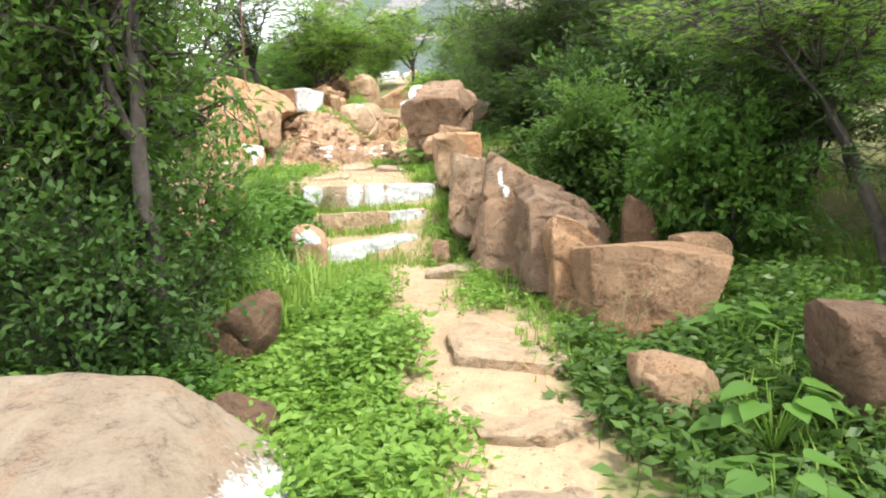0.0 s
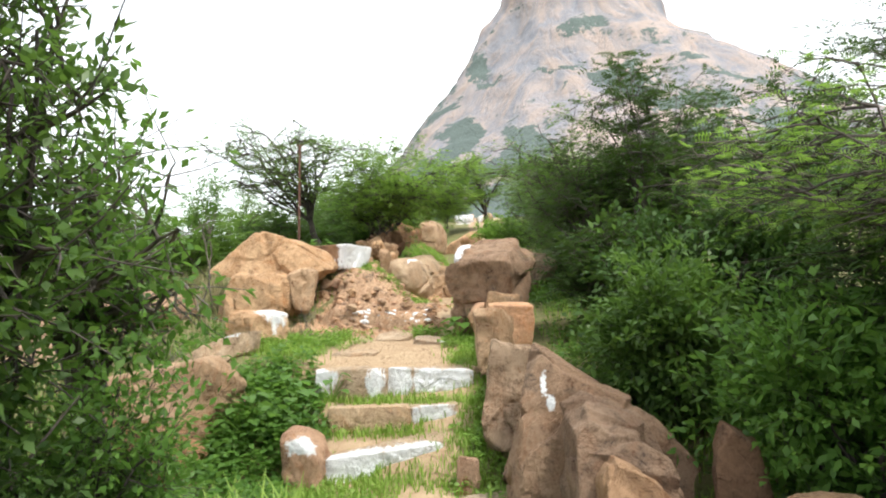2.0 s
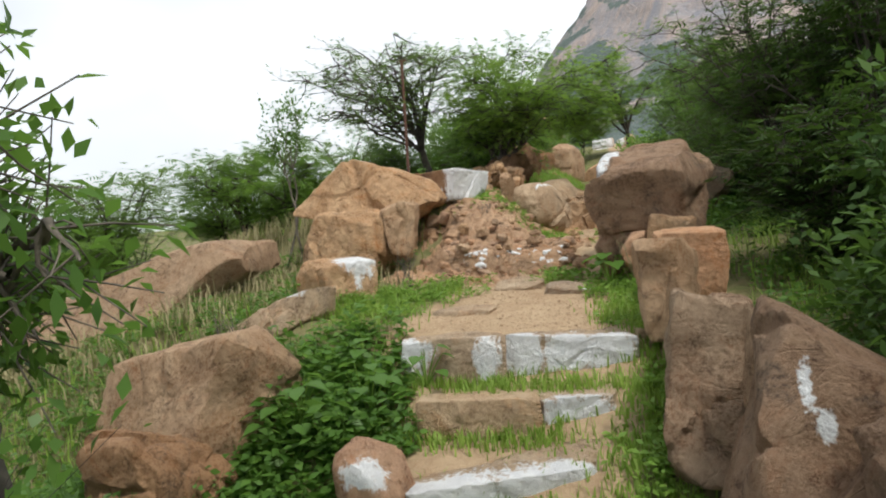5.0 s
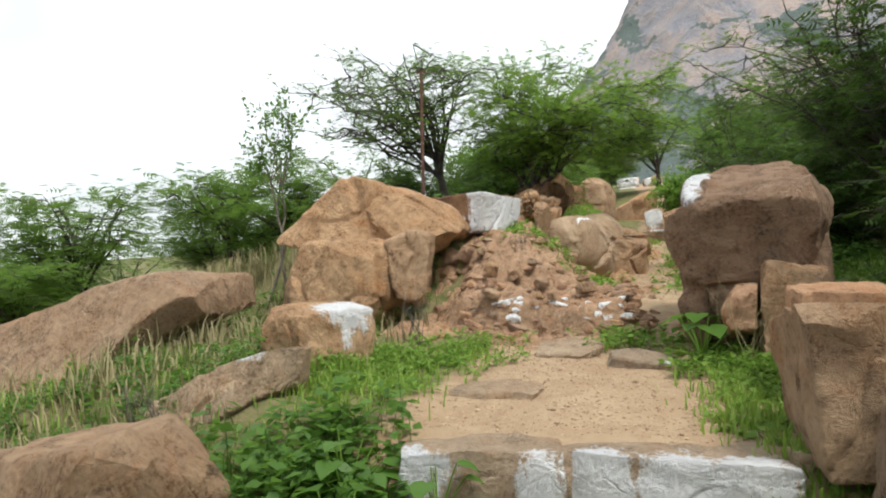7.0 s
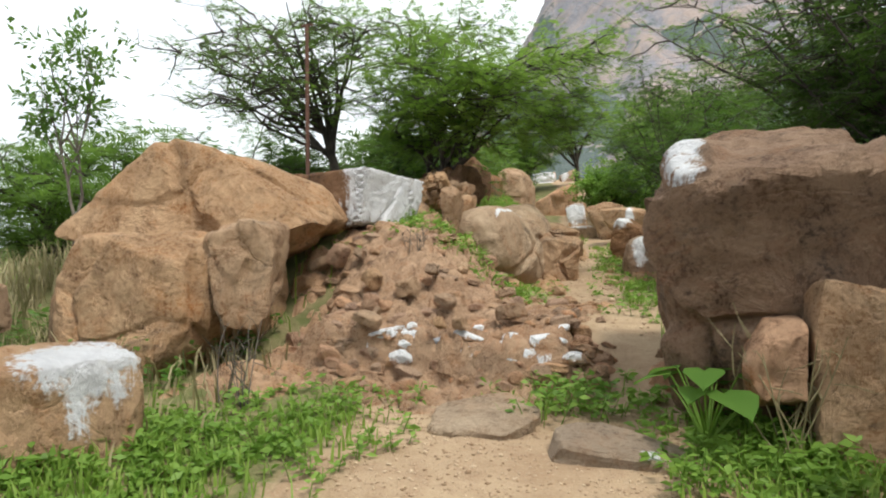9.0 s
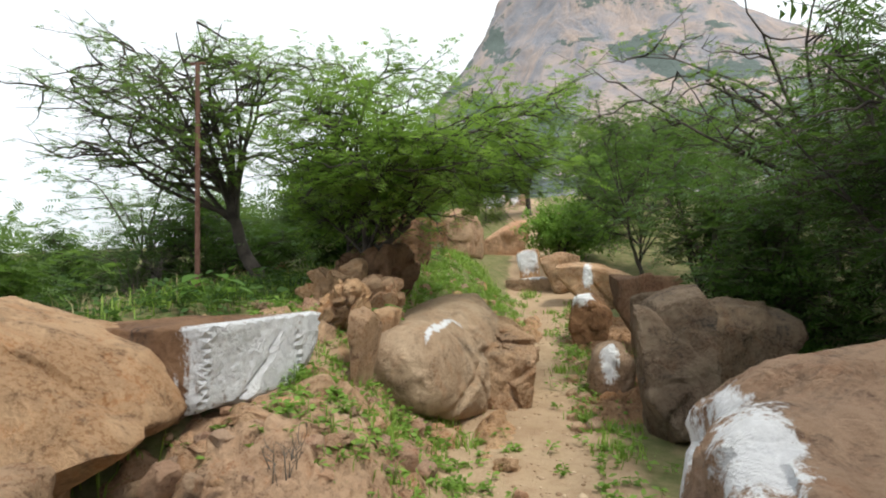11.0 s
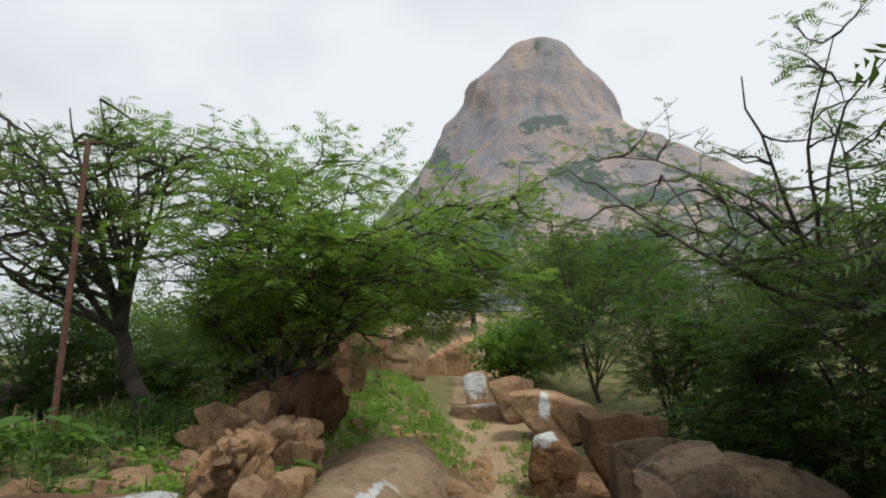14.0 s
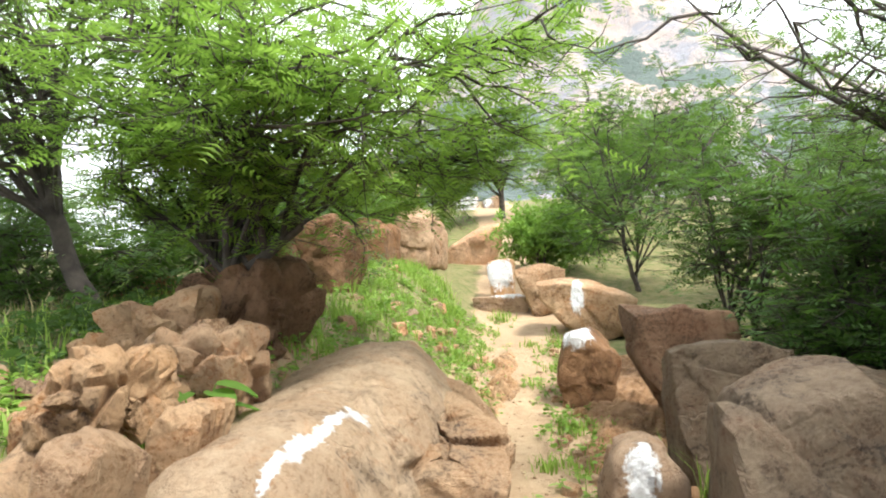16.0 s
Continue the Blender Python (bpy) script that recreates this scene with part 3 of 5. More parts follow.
rock("boulder", "small brown boulder on the trail bend", (-0.24, 21.05, 3.25), [(-0.38, 0.15), (-0.06, -0.26), (0.29, -0.14), (0.38, 0.18), (0.06, 0.26)], 0.50, mat=granite, hard=8, sub=4, group=TRAIL)
rock("stone_block", "stone block with fully limewashed front face", (-0.87, 22.10, 3.37), [(-0.24, 0.22), (-0.13, -0.25), (0.23, -0.16), (0.24, -0.04), (0.20, 0.25)], 0.40, mat=granite, hard=16, sub=4, group=TRAIL, paint=((-0.02, -0.22, 0.0, 0.26, 0.1, 0.24),))
rock("flagstone", "flat limewashed stone lying across the trail", (-0.82, 21.2, 2.99), [(-0.42, 0.02), (-0.40, -0.06), (0.40, -0.06), (0.42, 0.04), (0.2, 0.07)], 0.30, mat=granite, sub=4, group=TRAIL, paint=((0.1, -0.1, 0.1, 0.3, 0.3, 0.08),))
rock("boulder", "upright brown boulder behind the thorn tree", (-2.22, 17.20, 3.55), [(-0.33, -0.21), (-0.32, -0.33), (0.19, -0.34), (0.32, -0.19), (0.33, -0.07), (0.33, 0.26), (0.09, 0.34), (-0.22, 0.19)], 0.80, mat=granite_dark, hard=8)
rock("outcrop", "bare pinkish rock slope on the trail", (-1.77, 26.00, 3.93), [(-0.69, 0.05), (-0.56, -0.55), (0.26, -0.68), (0.68, 0.03), (0.69, 0.68), (0.04, 0.52)], 2.00, mat=granite_red, hard=6)
rock("boulder", "tall brown boulder above the trail", (-2.33, 22.60, 4.04), [(-0.39, -0.31), (-0.37, -0.43), (0.37, -0.54), (0.39, -0.42), (0.35, 0.34), (0.11, 0.54), (-0.28, 0.36)], 1.20, mat=granite, hard=7)
rock("boulder", "dark brown boulder behind the tree", (-2.55, 20.50, 3.78), [(-0.32, 0.26), (-0.24, -0.41), (0.31, -0.38), (0.32, -0.26), (0.32, 0.24), (-0.08, 0.41)], 1.00, mat=granite_dark, hard=7)
rock("boulder", "distant tan boulder on the slope", (-6.05, 37.00, 7.54), [(-0.73, -0.45), (-0.71, -0.57), (0.60, -0.62), (0.73, 0.16), (0.18, 0.62), (-0.73, 0.21)], 2.00, mat=granite_red, sub=4)
rock("stone_step", "distant limewashed stone step uphill", (-3.69, 40.40, 6.88), [(-0.57, 0.21), (-0.43, -0.29), (0.54, -0.25), (0.56, -0.13), (0.57, 0.29)], 0.80, mat=granite, sub=3, group=FARSTEPS, paint=((0, -0.4, 0, 0.7, 0.6, 0.4),))
rock("stone_step", "distant pale limewashed step beside the slope", (-3.53, 38.40, 6.08), [(-0.68, 0.22), (-0.43, -0.33), (0.68, -0.00), (0.50, 0.33)], 0.80, mat=granite, sub=3, group=FARSTEPS, paint=((0, -0.4, 0.1, 0.6, 0.6, 0.3),))
rock("stone_step", "distant brown stone step under a tree", (-2.42, 39.40, 6.65), [(-0.48, 0.14), (-0.24, -0.47), (0.48, -0.01), (0.37, 0.47)], 0.80, mat=granite, sub=3, group=FARSTEPS, paint=((-0.2, -0.4, 0.1, 0.2, 0.3, 0.3),))
rock("boulder", "dark flat boulder in tall grass", (-4.98, 18.50, 3.15), [(-0.56, 0.10), (-0.47, -0.18), (0.48, -0.19), (0.56, 0.18), (-0.14, 0.19)], 1.00, mat=granite_dark, sub=4)
rock("boulder", "tan boulder on the falling slope", (-5.27, 17.40, 3.02), [(-0.41, 0.00), (-0.40, -0.12), (-0.33, -0.20), (0.38, 0.05), (0.41, 0.18), (0.10, 0.20)], 0.80, mat=granite, sub=4)
rock("boulder", "pale tan boulder in dry grass", (-5.22, 15.50, 2.64), [(-0.30, -0.14), (-0.30, -0.26), (0.25, -0.14), (0.30, 0.15), (0.03, 0.26), (-0.27, 0.09)], 0.60, mat=granite_pale, sub=4)
rock("boulder", "tan boulder behind bare twigs", (-5.94, 17.90, 2.93), [(-0.44, -0.13), (-0.43, -0.25), (-0.18, -0.25), (0.44, 0.03), (0.29, 0.25), (-0.30, 0.21)], 0.80, mat=granite_red, sub=4)
rock("flagstone", "flat grey brown stone set in soil", (-0.4, 10.0, 1.42), [(-0.22, -0.16), (0.16, -0.2), (0.24, 0.05), (0.05, 0.2), (-0.2, 0.12)], 0.2, mat=granite_pale, sub=4, tip=-75)
rock("flagstone", "flat pale stone with a limewash spot", (0.14, 9.75, 1.38), [(-0.26, -0.12), (0.2, -0.15), (0.27, 0.05), (-0.05, 0.16), (-0.24, 0.08)], 0.18, mat=granite_pale, sub=4, tip=-82, paint=((0.12, -0.08, -0.08, 0.04, 0.1, 0.04),))
rock("flagstone", "flat tan stone flush with the gravel", (-0.6, 9.05, 1.29), [(-0.26, -0.18), (0.22, -0.2), (0.26, 0.1), (0.0, 0.2), (-0.24, 0.1)], 0.16, mat=granite_pale, sub=4, tip=-88)
rock("boulder", "large pale flat topped boulder with limewashed side", (-0.5, 2.05, 0.22), [(-1.3, -0.5), (1.14, -0.5), (1.06, 0.12), (0.82, 0.33), (-1.3, 0.38)], 1.8, mat=granite_pale, hard=16, rough=0.015, sub=6, flats=0, chips=4, lean=(0.1, 0.25), crack=0.012, paint=((1.12, 0.1, -0.1, 0.22, 1.0, 0.42),))
rock("stone", "small grey brown stone beside the big boulder", (0.2, 3.15, 0.28), [(-0.2, -0.2), (0.2, -0.2), (0.18, 0.08), (-0.02, 0.17), (-0.2, 0.1)], 0.3, mat=granite_dark, sub=4, hard=8)
rock("flagstone", "broad worn flat stone in the path", (1.5, 4.70, 0.245), [(-0.36, -0.66), (0.3, -0.7), (0.42, -0.35), (0.34, 0.2), (0.22, 0.62), (-0.08, 0.74), (-0.3, 0.5), (-0.4, -0.1)], 0.22, mat=granite_pale, hard=20, flats=0, rough=0.05, tip=-90, chips=1, cells=10, crack=0.03)
rock("flagstone", "flat pale worn stone in the path", (1.56, 3.66, 0.135), [(-0.28, -0.4), (0.1, -0.42), (0.36, -0.2), (0.36, 0.2), (0.2, 0.34), (-0.34, 0.26), (-0.36, -0.1)], 0.22, mat=granite_pale, hard=20, flats=0, rough=0.06, tip=-90, chips=1, cells=10, crack=0.03)
rock("flagstone", "half buried flat stone at the path's start", (1.66, 2.72, 0.05), [(-0.3, -0.3), (0.24, -0.34), (0.34, 0.0), (0.1, 0.3), (-0.3, 0.2)], 0.22, mat=granite_pale, hard=8, rough=0.06, tip=-90, chips=6)
rock("flagstone", "tan stone at the foot of the steps", (1.1, 6.42, 0.42), [(-0.26, -0.2), (0.2, -0.22), (0.28, 0.1), (0.0, 0.22), (-0.26, 0.14)], 0.24, mat=granite_pale, sub=4, tip=-90)
rock("stone", "small red brown stone beside the step", (0.95, 6.85, 0.66), [(-0.1, -0.1), (0.1, -0.1), (0.08, 0.06), (-0.08, 0.08)], 0.18, mat=granite_red, sub=4, hard=7)
rock("boulder", "great flat topped boulder with limewash streaks", (0.76, 10.38, 2.18), [(-0.46, 0.02), (-0.38, -0.33), (-0.10, -0.40), (0.44, -0.36), (0.50, -0.10), (0.47, 0.40), (0.34, 0.55), (-0.26, 0.53), (-0.40, 0.40)], 1.05, cuts=((0, -0.3, 1, 0.57), (-0.8, -0.8, -0.1, 0.60)), mat=granite_brown, yaw=-4, hard=18, rough=0.04, sub=6, lean=(-0.34, -0.1), flats=0, chips=4, cells=24, crack=0.07, group=WALL,
     paint=((-0.34, -0.5, 0.33, 0.08, 0.14, 0.1), (-0.36, -0.42, 0.40, 0.10, 0.2, 0.14), (-0.31, -0.1, 0.42, 0.08, 0.24, 0.12), (-0.32, 0.2, 0.42, 0.06, 0.16, 0.1), (-0.43, 0.42, 0.3, 0.1, 0.12, 0.12)))
rock("stone_block", "dark brown block with limewashed end face", (-2.0, 11.86, 2.63), [(-0.6, -0.02), (-0.4, -0.16), (0.3, -0.24), (0.54, -0.18), (0.59, 0.2), (-0.55, 0.15)], 0.92, mat=granite_dark, yaw=-6, hard=20, rough=0.015, flats=0, chips=4, rest=False, group=WALL, paint=((0.66, -0.3, 0.0, 0.23, 1.4, 0.5),))
rock("dome_rock", "smooth rounded boulder with white limewash marks", (-1.12, 14.0, 2.35), [(-0.98, -0.45), (0.56, -0.45), (0.58, 0.05), (0.44, 0.38), (0.20, 0.52), (-0.3, 0.40), (-0.85, 0.0)], 2.3, mat=granite_tan, hard=5, rough=0.045, sub=6, flats=0, chips=2, rest=False, cells=18, crack=0.035,
     paint=((0.27, -0.22, 0.45, 0.06, 0.07, 0.2), (0.23, -0.42, 0.4, 0.022, 0.10, 0.25), (0.24, -0.56, 0.36, 0.034, 0.07, 0.25), (0.22, -0.72, 0.3, 0.036, 0.10, 0.3), (0.20, -0.90, 0.2, 0.02, 0.10, 0.4)))


def thing(name, label, category, at=(0, 0, 0), group=""):
    ob = new(name)
    ob.location = at
    ob.empty_display_size = 0.2
    return tagged(ob, label, category, group)


STEPS = "limewashed stone steps"
for label, at, yaw, stones in (
    ("lowest rough stone step with a limewashed riser", (0.24, 7.22, 0.65), 16,
     (((-0.02, 0, 0), [(-0.54, -0.24), (0.54, -0.24), (0.52, 0.18), (0.30, 0.15), (-0.05, 0.09), (-0.52, 0.05)], 0.38, ((-0.25, -0.2, -0.04, 0.34, 0.16, 0.2), (0.25, -0.2, 0.0, 0.36, 0.16, 0.24))),)),
    ("middle stone step overgrown with grass, limewashed corner", (0.2, 7.72, 0.9), 12,
     (((-0.26, 0, 0), [(-0.40, -0.14), (0.36, -0.14), (0.35, 0.09), (-0.38, 0.07)], 0.36, ()),
      ((0.32, 0, 0), [(-0.24, -0.14), (0.24, -0.14), (0.22, 0.1), (-0.23, 0.08)], 0.34, ((0, -0.18, 0.0, 0.22, 0.12, 0.12),)))),
    ("upper stone step with stained limewashed blocks", (0.0, 8.22, 1.15), 10,
     (((0.36, 0, 0), [(-0.42, -0.2), (0.43, -0.2), (0.42, 0.12), (0.1, 0.13), (-0.42, 0.11)], 0.38, ((-0.27, -0.2, 0.0, 0.12, 0.12, 0.2), (0.02, -0.2, 0.0, 0.17, 0.12, 0.2), (0.28, -0.2, 0.02, 0.16, 0.12, 0.19))),
      ((-0.40, 0, 0), [(-0.35, -0.2), (0.34, -0.2), (0.34, 0.12), (-0.1, 0.13), (-0.35, 0.1)], 0.38, ((0.26, -0.2, 0, 0.08, 0.1, 0.2), (-0.24, -0.2, 0.03, 0.13, 0.1, 0.14))),
      ((0.89, 0.03, 0), [(-0.11, -0.18), (0.1, -0.18), (0.1, 0.1), (-0.1, 0.12)], 0.3, ())))):
    step = thing("stone_step", label, "step", group=STEPS)
    step.matrix_world = pose(*at, 0, 0, yaw)
    for c, o, d, pt in stones:
        rock("stone", "", c, o, d, mat=granite_pale, hard=40, flats=0, rough=0.04, chips=2, crack=0.03, paint=pt, parent=step)


def rubble(name, label, x0, x1, y0, y1, cell, step, seed, shape, mat, paint=()):
    """Broken bedrock: a sheet of jointed uneven blocks over the slope, fading into the soil at its rim."""
    rs = np.random.RandomState(seed)
    gx_, gy_ = np.meshgrid(np.arange(x0, x1, step), np.arange(y0, y1, step))
    q = np.stack([gx_.ravel(), gy_.ravel()], -1)
    n = int((x1 - x0) * (y1 - y0) / cell ** 2)
    c = np.stack([rs.uniform(x0, x1, n), rs.uniform(y0, y1, n)], -1)
    ch, tl = rs.uniform(-1, 1, n), rs.normal(size=(n, 2)) * 0.35
    w = q + 0.25 * cell * np.stack([wobble(q[:, 0], q[:, 1], 9 / cell * 0.2, 1.0), wobble(q[:, 1], q[:, 0], 9 / cell * 0.2, 2.0)], -1)
    d1, i1, d2 = np.full(len(q), 9.0), np.zeros(len(q), int), np.full(len(q), 9.0)
    for k in range(n):
        dd = np.hypot(w[:, 0] - c[k, 0], (w[:, 1] - c[k, 1]))
        near = dd < d1
        d2 = np.where(near, d1, np.minimum(d2, dd))
        d1, i1 = np.where(near, dd, d1), np.where(near, k, i1)
    edge = np.clip((d2 - d1) / (0.35 * cell), 0, 1)
    z = ch[i1] * 0.26 * cell + ((q - c[i1]) * tl[i1]).sum(1) * 0.6 + (edge ** 0.5 - 1) * 0.5 * cell
    rim = np.minimum.reduce([q[:, 0] - x0, x1 - q[:, 0], q[:, 1] - y0, y1 - q[:, 1]]) + 0.12 * wobble(q[:, 0], q[:, 1], 4.0, seed)
    fade = smooth(0.0, 0.25, rim)
    p3 = np.stack([q[:, 0], q[:, 1], ground_z(q[:, 0], q[:, 1])], -1)
    z = z + 0.12 * cell * fractal(p3, 16.0, 4, seed)
    p3[:, 2] += shape(q[:, 0], q[:, 1]) * fade + z * fade - 0.06 * (1 - fade)
    h, w_ = gx_.shape
    ii = np.arange(h * w_).reshape(h, w_)
    f = np.stack([ii[:-1, :-1], ii[:-1, 1:], ii[1:, 1:], ii[1:, :-1]], -1).reshape(-1, 4)
    me = mesh_np(name, p3, f, (mat,))
    if paint:
        mask = np.zeros(len(p3))
        for x, y, z, rx, ry, rz in paint:
            mask = np.maximum(mask, np.clip(1.15 - 0.6 * np.linalg.norm((p3 - (x, y, z)) / (rx, ry, rz), axis=1), 0, 1))
        me.attributes.new("paint", "FLOAT", "POINT").data.foreach_set("value", mask.astype(np.float32))
    return tagged(new(name, me), label, "rock")


rs = np.random.RandomState(8)
DRIPS = [(rs.uniform(-1.25, -0.15), 10.46 + rs.normal() * 0.04, 1.70 + rs.normal() * 0.02, rs.uniform(0.015, 0.045), 0.05, rs.uniform(0.012, 0.03)) for _ in range(34)]
ledge = rubble("rock_ledge", "rough crumbling rock ledge dripped with limewash", -1.75, 0.12, 9.98, 12.0, 0.085, 0.013, 3,
       lambda x, y: 0.02 + 0.22 * smooth(10.42, 10.47, y + 0.06 * wobble(x, y, 5, 0.3)) * (1 - smooth(10.7, 11.6, y)) * (1 - smooth(-0.14, 0.05, x)) * smooth(-1.6, -1.4, x), breccia, paint=DRIPS[:12])
BLOCKS = []
for k, o in enumerate(([(-0.07, -0.05), (0.06, -0.06), (0.08, 0.02), (0.01, 0.06), (-0.06, 0.04)], [(-0.09, -0.04), (0.08, -0.04), (0.09, 0.03), (-0.05, 0.05)], [(-0.05, -0.06), (0.06, -0.05), (0.05, 0.06), (-0.04, 0.05)])):
    for white in (0, 1):
        st = rock("stone", "", (-0.5, 10.5, 1.5), o, 0.13, mat=breccia if k else granite_red, sub=2, hard=16, rough=0.08, flats=2, parent=ledge, paint=((0, -0.03, 0.05, 0.12, 0.14, 0.06),) if white else ())
        BLOCKS.append(st.data)
        bpy.data.objects.remove(st)
rs = np.random.RandomState(44)
for i in range(290):
    if i < 120:
        x, lift = rs.uniform(-1.38, 0.06), rs.uniform(-0.01, 0.2)
        y = 10.42 + 0.10 * lift / 0.2 + 0.03 * np.sin(5 * x)
    else:
        x, y = rs.uniform(-1.7, 0.1), 10.5 + 1.45 * rs.rand() ** 1.4
        lift = 0.21 * (1 - float(smooth(10.7, 11.6, y))) * float(1 - smooth(-0.14, 0.05, x)) * float(smooth(-1.6, -1.4, x)) + 0.005
    row = 0.11 < lift and y < 10.64 and (-1.1 < x < -0.55 or -0.45 < x < -0.05)
    sz = rs.uniform(0.35, 0.95)
    piece = part("stone", BLOCKS[2 * (i % 3) + (1 if row and rs.rand() < 0.9 else 0)], ledge)
    piece.matrix_world = pose(x, y, gz(x, y) + lift, rs.uniform(-18, 18), rs.uniform(-18, 18), rs.uniform(-35, 35)) @ Matrix.Diagonal((sz * rs.uniform(0.8, 1.4), sz, sz * rs.uniform(0.6, 1.0), 1))
rubble("bedrock", "cracked brown bedrock under the limewashed block", -2.9, -0.5, 11.3, 13.3, 0.2, 0.02, 4, lambda x, y: 0.01 + 0.0 * x, granite)
rubble("bedrock", "crumbling brown rock at the boulders' feet", -2.05, -1.25, 9.75, 11.5, 0.10, 0.016, 9, lambda x, y: 0.03 + 0.0 * x, breccia)
rubble("bedrock", "broken knobbly bedrock on the bank", -2.5, -0.75, 12.7, 15.4, 0.11, 0.016, 5, lambda x, y: 0.0 * x, granite)
rubble("bedrock", "jointed rock strip beside the narrow trail", -0.72, -0.34, 12.6, 18.5, 0.12, 0.016, 6, lambda x, y: 0.08 + 0.0 * x, granite)
rubble("bedrock", "crumbling rocky soil under the trail stones", -0.02, 0.95, 13.4, 18.3, 0.09, 0.016, 7, lambda x, y: 0.02 + 0.05 * smooth(0.05, 0.28, x), granite_brown)

# crumbled stones of the ledge and along the bank
rs = np.random.RandomState(5)
RUB = "crumbled stones on the ledge"
seedrock = rock("stone", "broken brown stone of the crumbling ledge", (0.3, 10.35, 1.42), [(-0.08, -0.06), (0.08, -0.06), (0.07, 0.04), (-0.05, 0.06)], 0.12, mat=granite, sub=3, hard=10, rough=0.09, group=RUB)
seedrock2 = rock("stone", "angular broken tan stone on the slope", (-0.4, 10.6, 1.62), [(-0.09, -0.05), (0.08, -0.06), (0.09, 0.05), (-0.07, 0.04)], 0.15, mat=granite_red, sub=3, hard=14, rough=0.08, group=RUB)
seedrock3 = rock("stone", "flat broken brown stone on the slope", (-1.2, 10.4, 1.5), [(-0.11, -0.04), (0.1, -0.05), (0.09, 0.04), (-0.09, 0.05)], 0.13, mat=granite, sub=3, hard=14, rough=0.08, group=RUB)
for i in range(70):
    x, y = rs.uniform(-1.9, 0.5), rs.uniform(10.25, 12.6)
    if x > -0.1 and y > 11.2:
        x -= 0.7
    s = rs.uniform(0.3, 0.9)
    src = (seedrock, seedrock2, seedrock3)[i % 3]
    lift = 0.33 * (1 - smooth(0.55, 0.85, abs(x + 0.98))) * (1 - smooth(10.9, 11.4, y)) if y > 10.4 else 0
    c = copy_thing(src, pose(x, y, gz(x, y) + float(lift) * 0.9 + 0.02 * s, rs.uniform(-25, 25), rs.uniform(-25, 25), rs.uniform(0, 360)))
    c.scale = (s * rs.uniform(0.7, 1.3), s * rs.uniform(0.7, 1.3), s)
for i in range(36):
    x, y = rs.uniform(-2.5, -1.35), rs.uniform(12.7, 14.6)
    s = rs.uniform(0.3, 0.9)
    c = copy_thing((seedrock, seedrock2, seedrock3)[i % 3], pose(x, y, gz(x, y) + 0.03 * s, rs.uniform(-30, 30), rs.uniform(-30, 30), rs.uniform(0, 360)))
    c.scale = (s, s * rs.uniform(0.7, 1.3), s)
for i in range(120):
    y = rs.uniform(12.4, 19.5)
    cx = float(np.interp(y, PY, CX))
    x = cx + (rs.uniform(-1.9, -0.3) if i % 3 else rs.uniform(0.2, 0.45))
    s = rs.uniform(0.25, 0.85)
    c = copy_thing((seedrock, seedrock2, seedrock3)[i % 3], pose(x, y, gz(x, y) + 0.015, rs.uniform(-20, 20), rs.uniform(-20, 20), rs.uniform(0, 360)))
    c.scale = (s, s * rs.uniform(0.7, 1.3), s)

rock("boulder", "cracked brown boulder among tall weeds", (-1.55, 6.62, 0.74), [(-0.34, -0.2), (0.32, -0.24), (0.34, 0.04), (0.16, 0.2), (-0.2, 0.22), (-0.33, 0.08)], 0.5, mat=granite_brown, hard=12, rough=0.05, cells=24, crack=0.09)


def pebbles(n, seed, box, size):
    rs = np.random.RandomState(seed)
    v, f = ico(1)
    x, y = rs.uniform(box[0], box[1], n), rs.uniform(box[2], box[3], n)
    x = x + np.interp(y, PY, CX)
    s = size * rs.lognormal(0, 0.36, n)
    c = np.stack([x, y, ground_z(x, y) + s * 0.2], -1)
    sc = s[:, None, None] * rs.uniform(0.6, 1.3, (n, 1, 3)) * (1, 1, 0.6)
    p = c[:, None] + v[None] * sc * (1 + 0.25 * rs.uniform(-1, 1, (n, len(v), 1)))
    ff = f[None] + (np.arange(n) * len(v))[:, None, None]
    return p.reshape(-1, 3), ff.reshape(-1, 3)


for n, seed, box, size, mat in ((4600, 1, (-1.0, 0.8, 8.4, 10.3), 0.0048, gravel_mat), (2200, 2, (-0.5, 0.4, 2.2, 6.6), 0.005, gravel_mat), (1800, 3, (-1.5, 0.35, 11.0, 19.0), 0.010, gravel_mat)):
    p, f = pebbles(n, seed, box, size)
    tagged(new("gravel", mesh_np("gravel", p, f, (mat,))), "loose tan gravel scattered on the path", "gravel", kind="stuff")

# ---------------------------------------------------------------- distant hill
MZ = [20, 60, 100, 120, 140, 152, 166, 178, 191, 200, 217, 225, 240, 257, 262, 267.2]
ML = [-230, -160, -115, -98, -83, -72, -64, -56, -50, -46, -37, -33, -17, -3, 3, 16]
MR = [450, 320, 240, 200, 170, 151, 128, 106, 89, 83, 76, 70, 58, 46.5, 41, 30]
zl = np.concatenate([np.linspace(25, 222, 70), np.linspace(224, 267.2, 30)])
na = 160
th = np.linspace(0, 2 * np.pi, na, endpoint=False)
lft, rgt = np.interp(zl, MZ, ML), np.interp(zl, MZ, MR)
cxm, hxm = (lft + rgt) / 2, (rgt - lft) / 2
P = np.stack([cxm[:, None] + hxm[:, None] * np.cos(th), 470 + 0.7 * hxm[:, None] * np.sin(th), np.repeat(zl[:, None], na, 1)], -1).reshape(-1, 3)
P = np.vstack([P, [(cxm[-1], 470, 268.5)]])
d = 3.0 * fractal(P, 0.05, 5, 7) - 5.0 * np.abs(fractal(P * (1, 1, 0.35), 0.06, 4, 9))
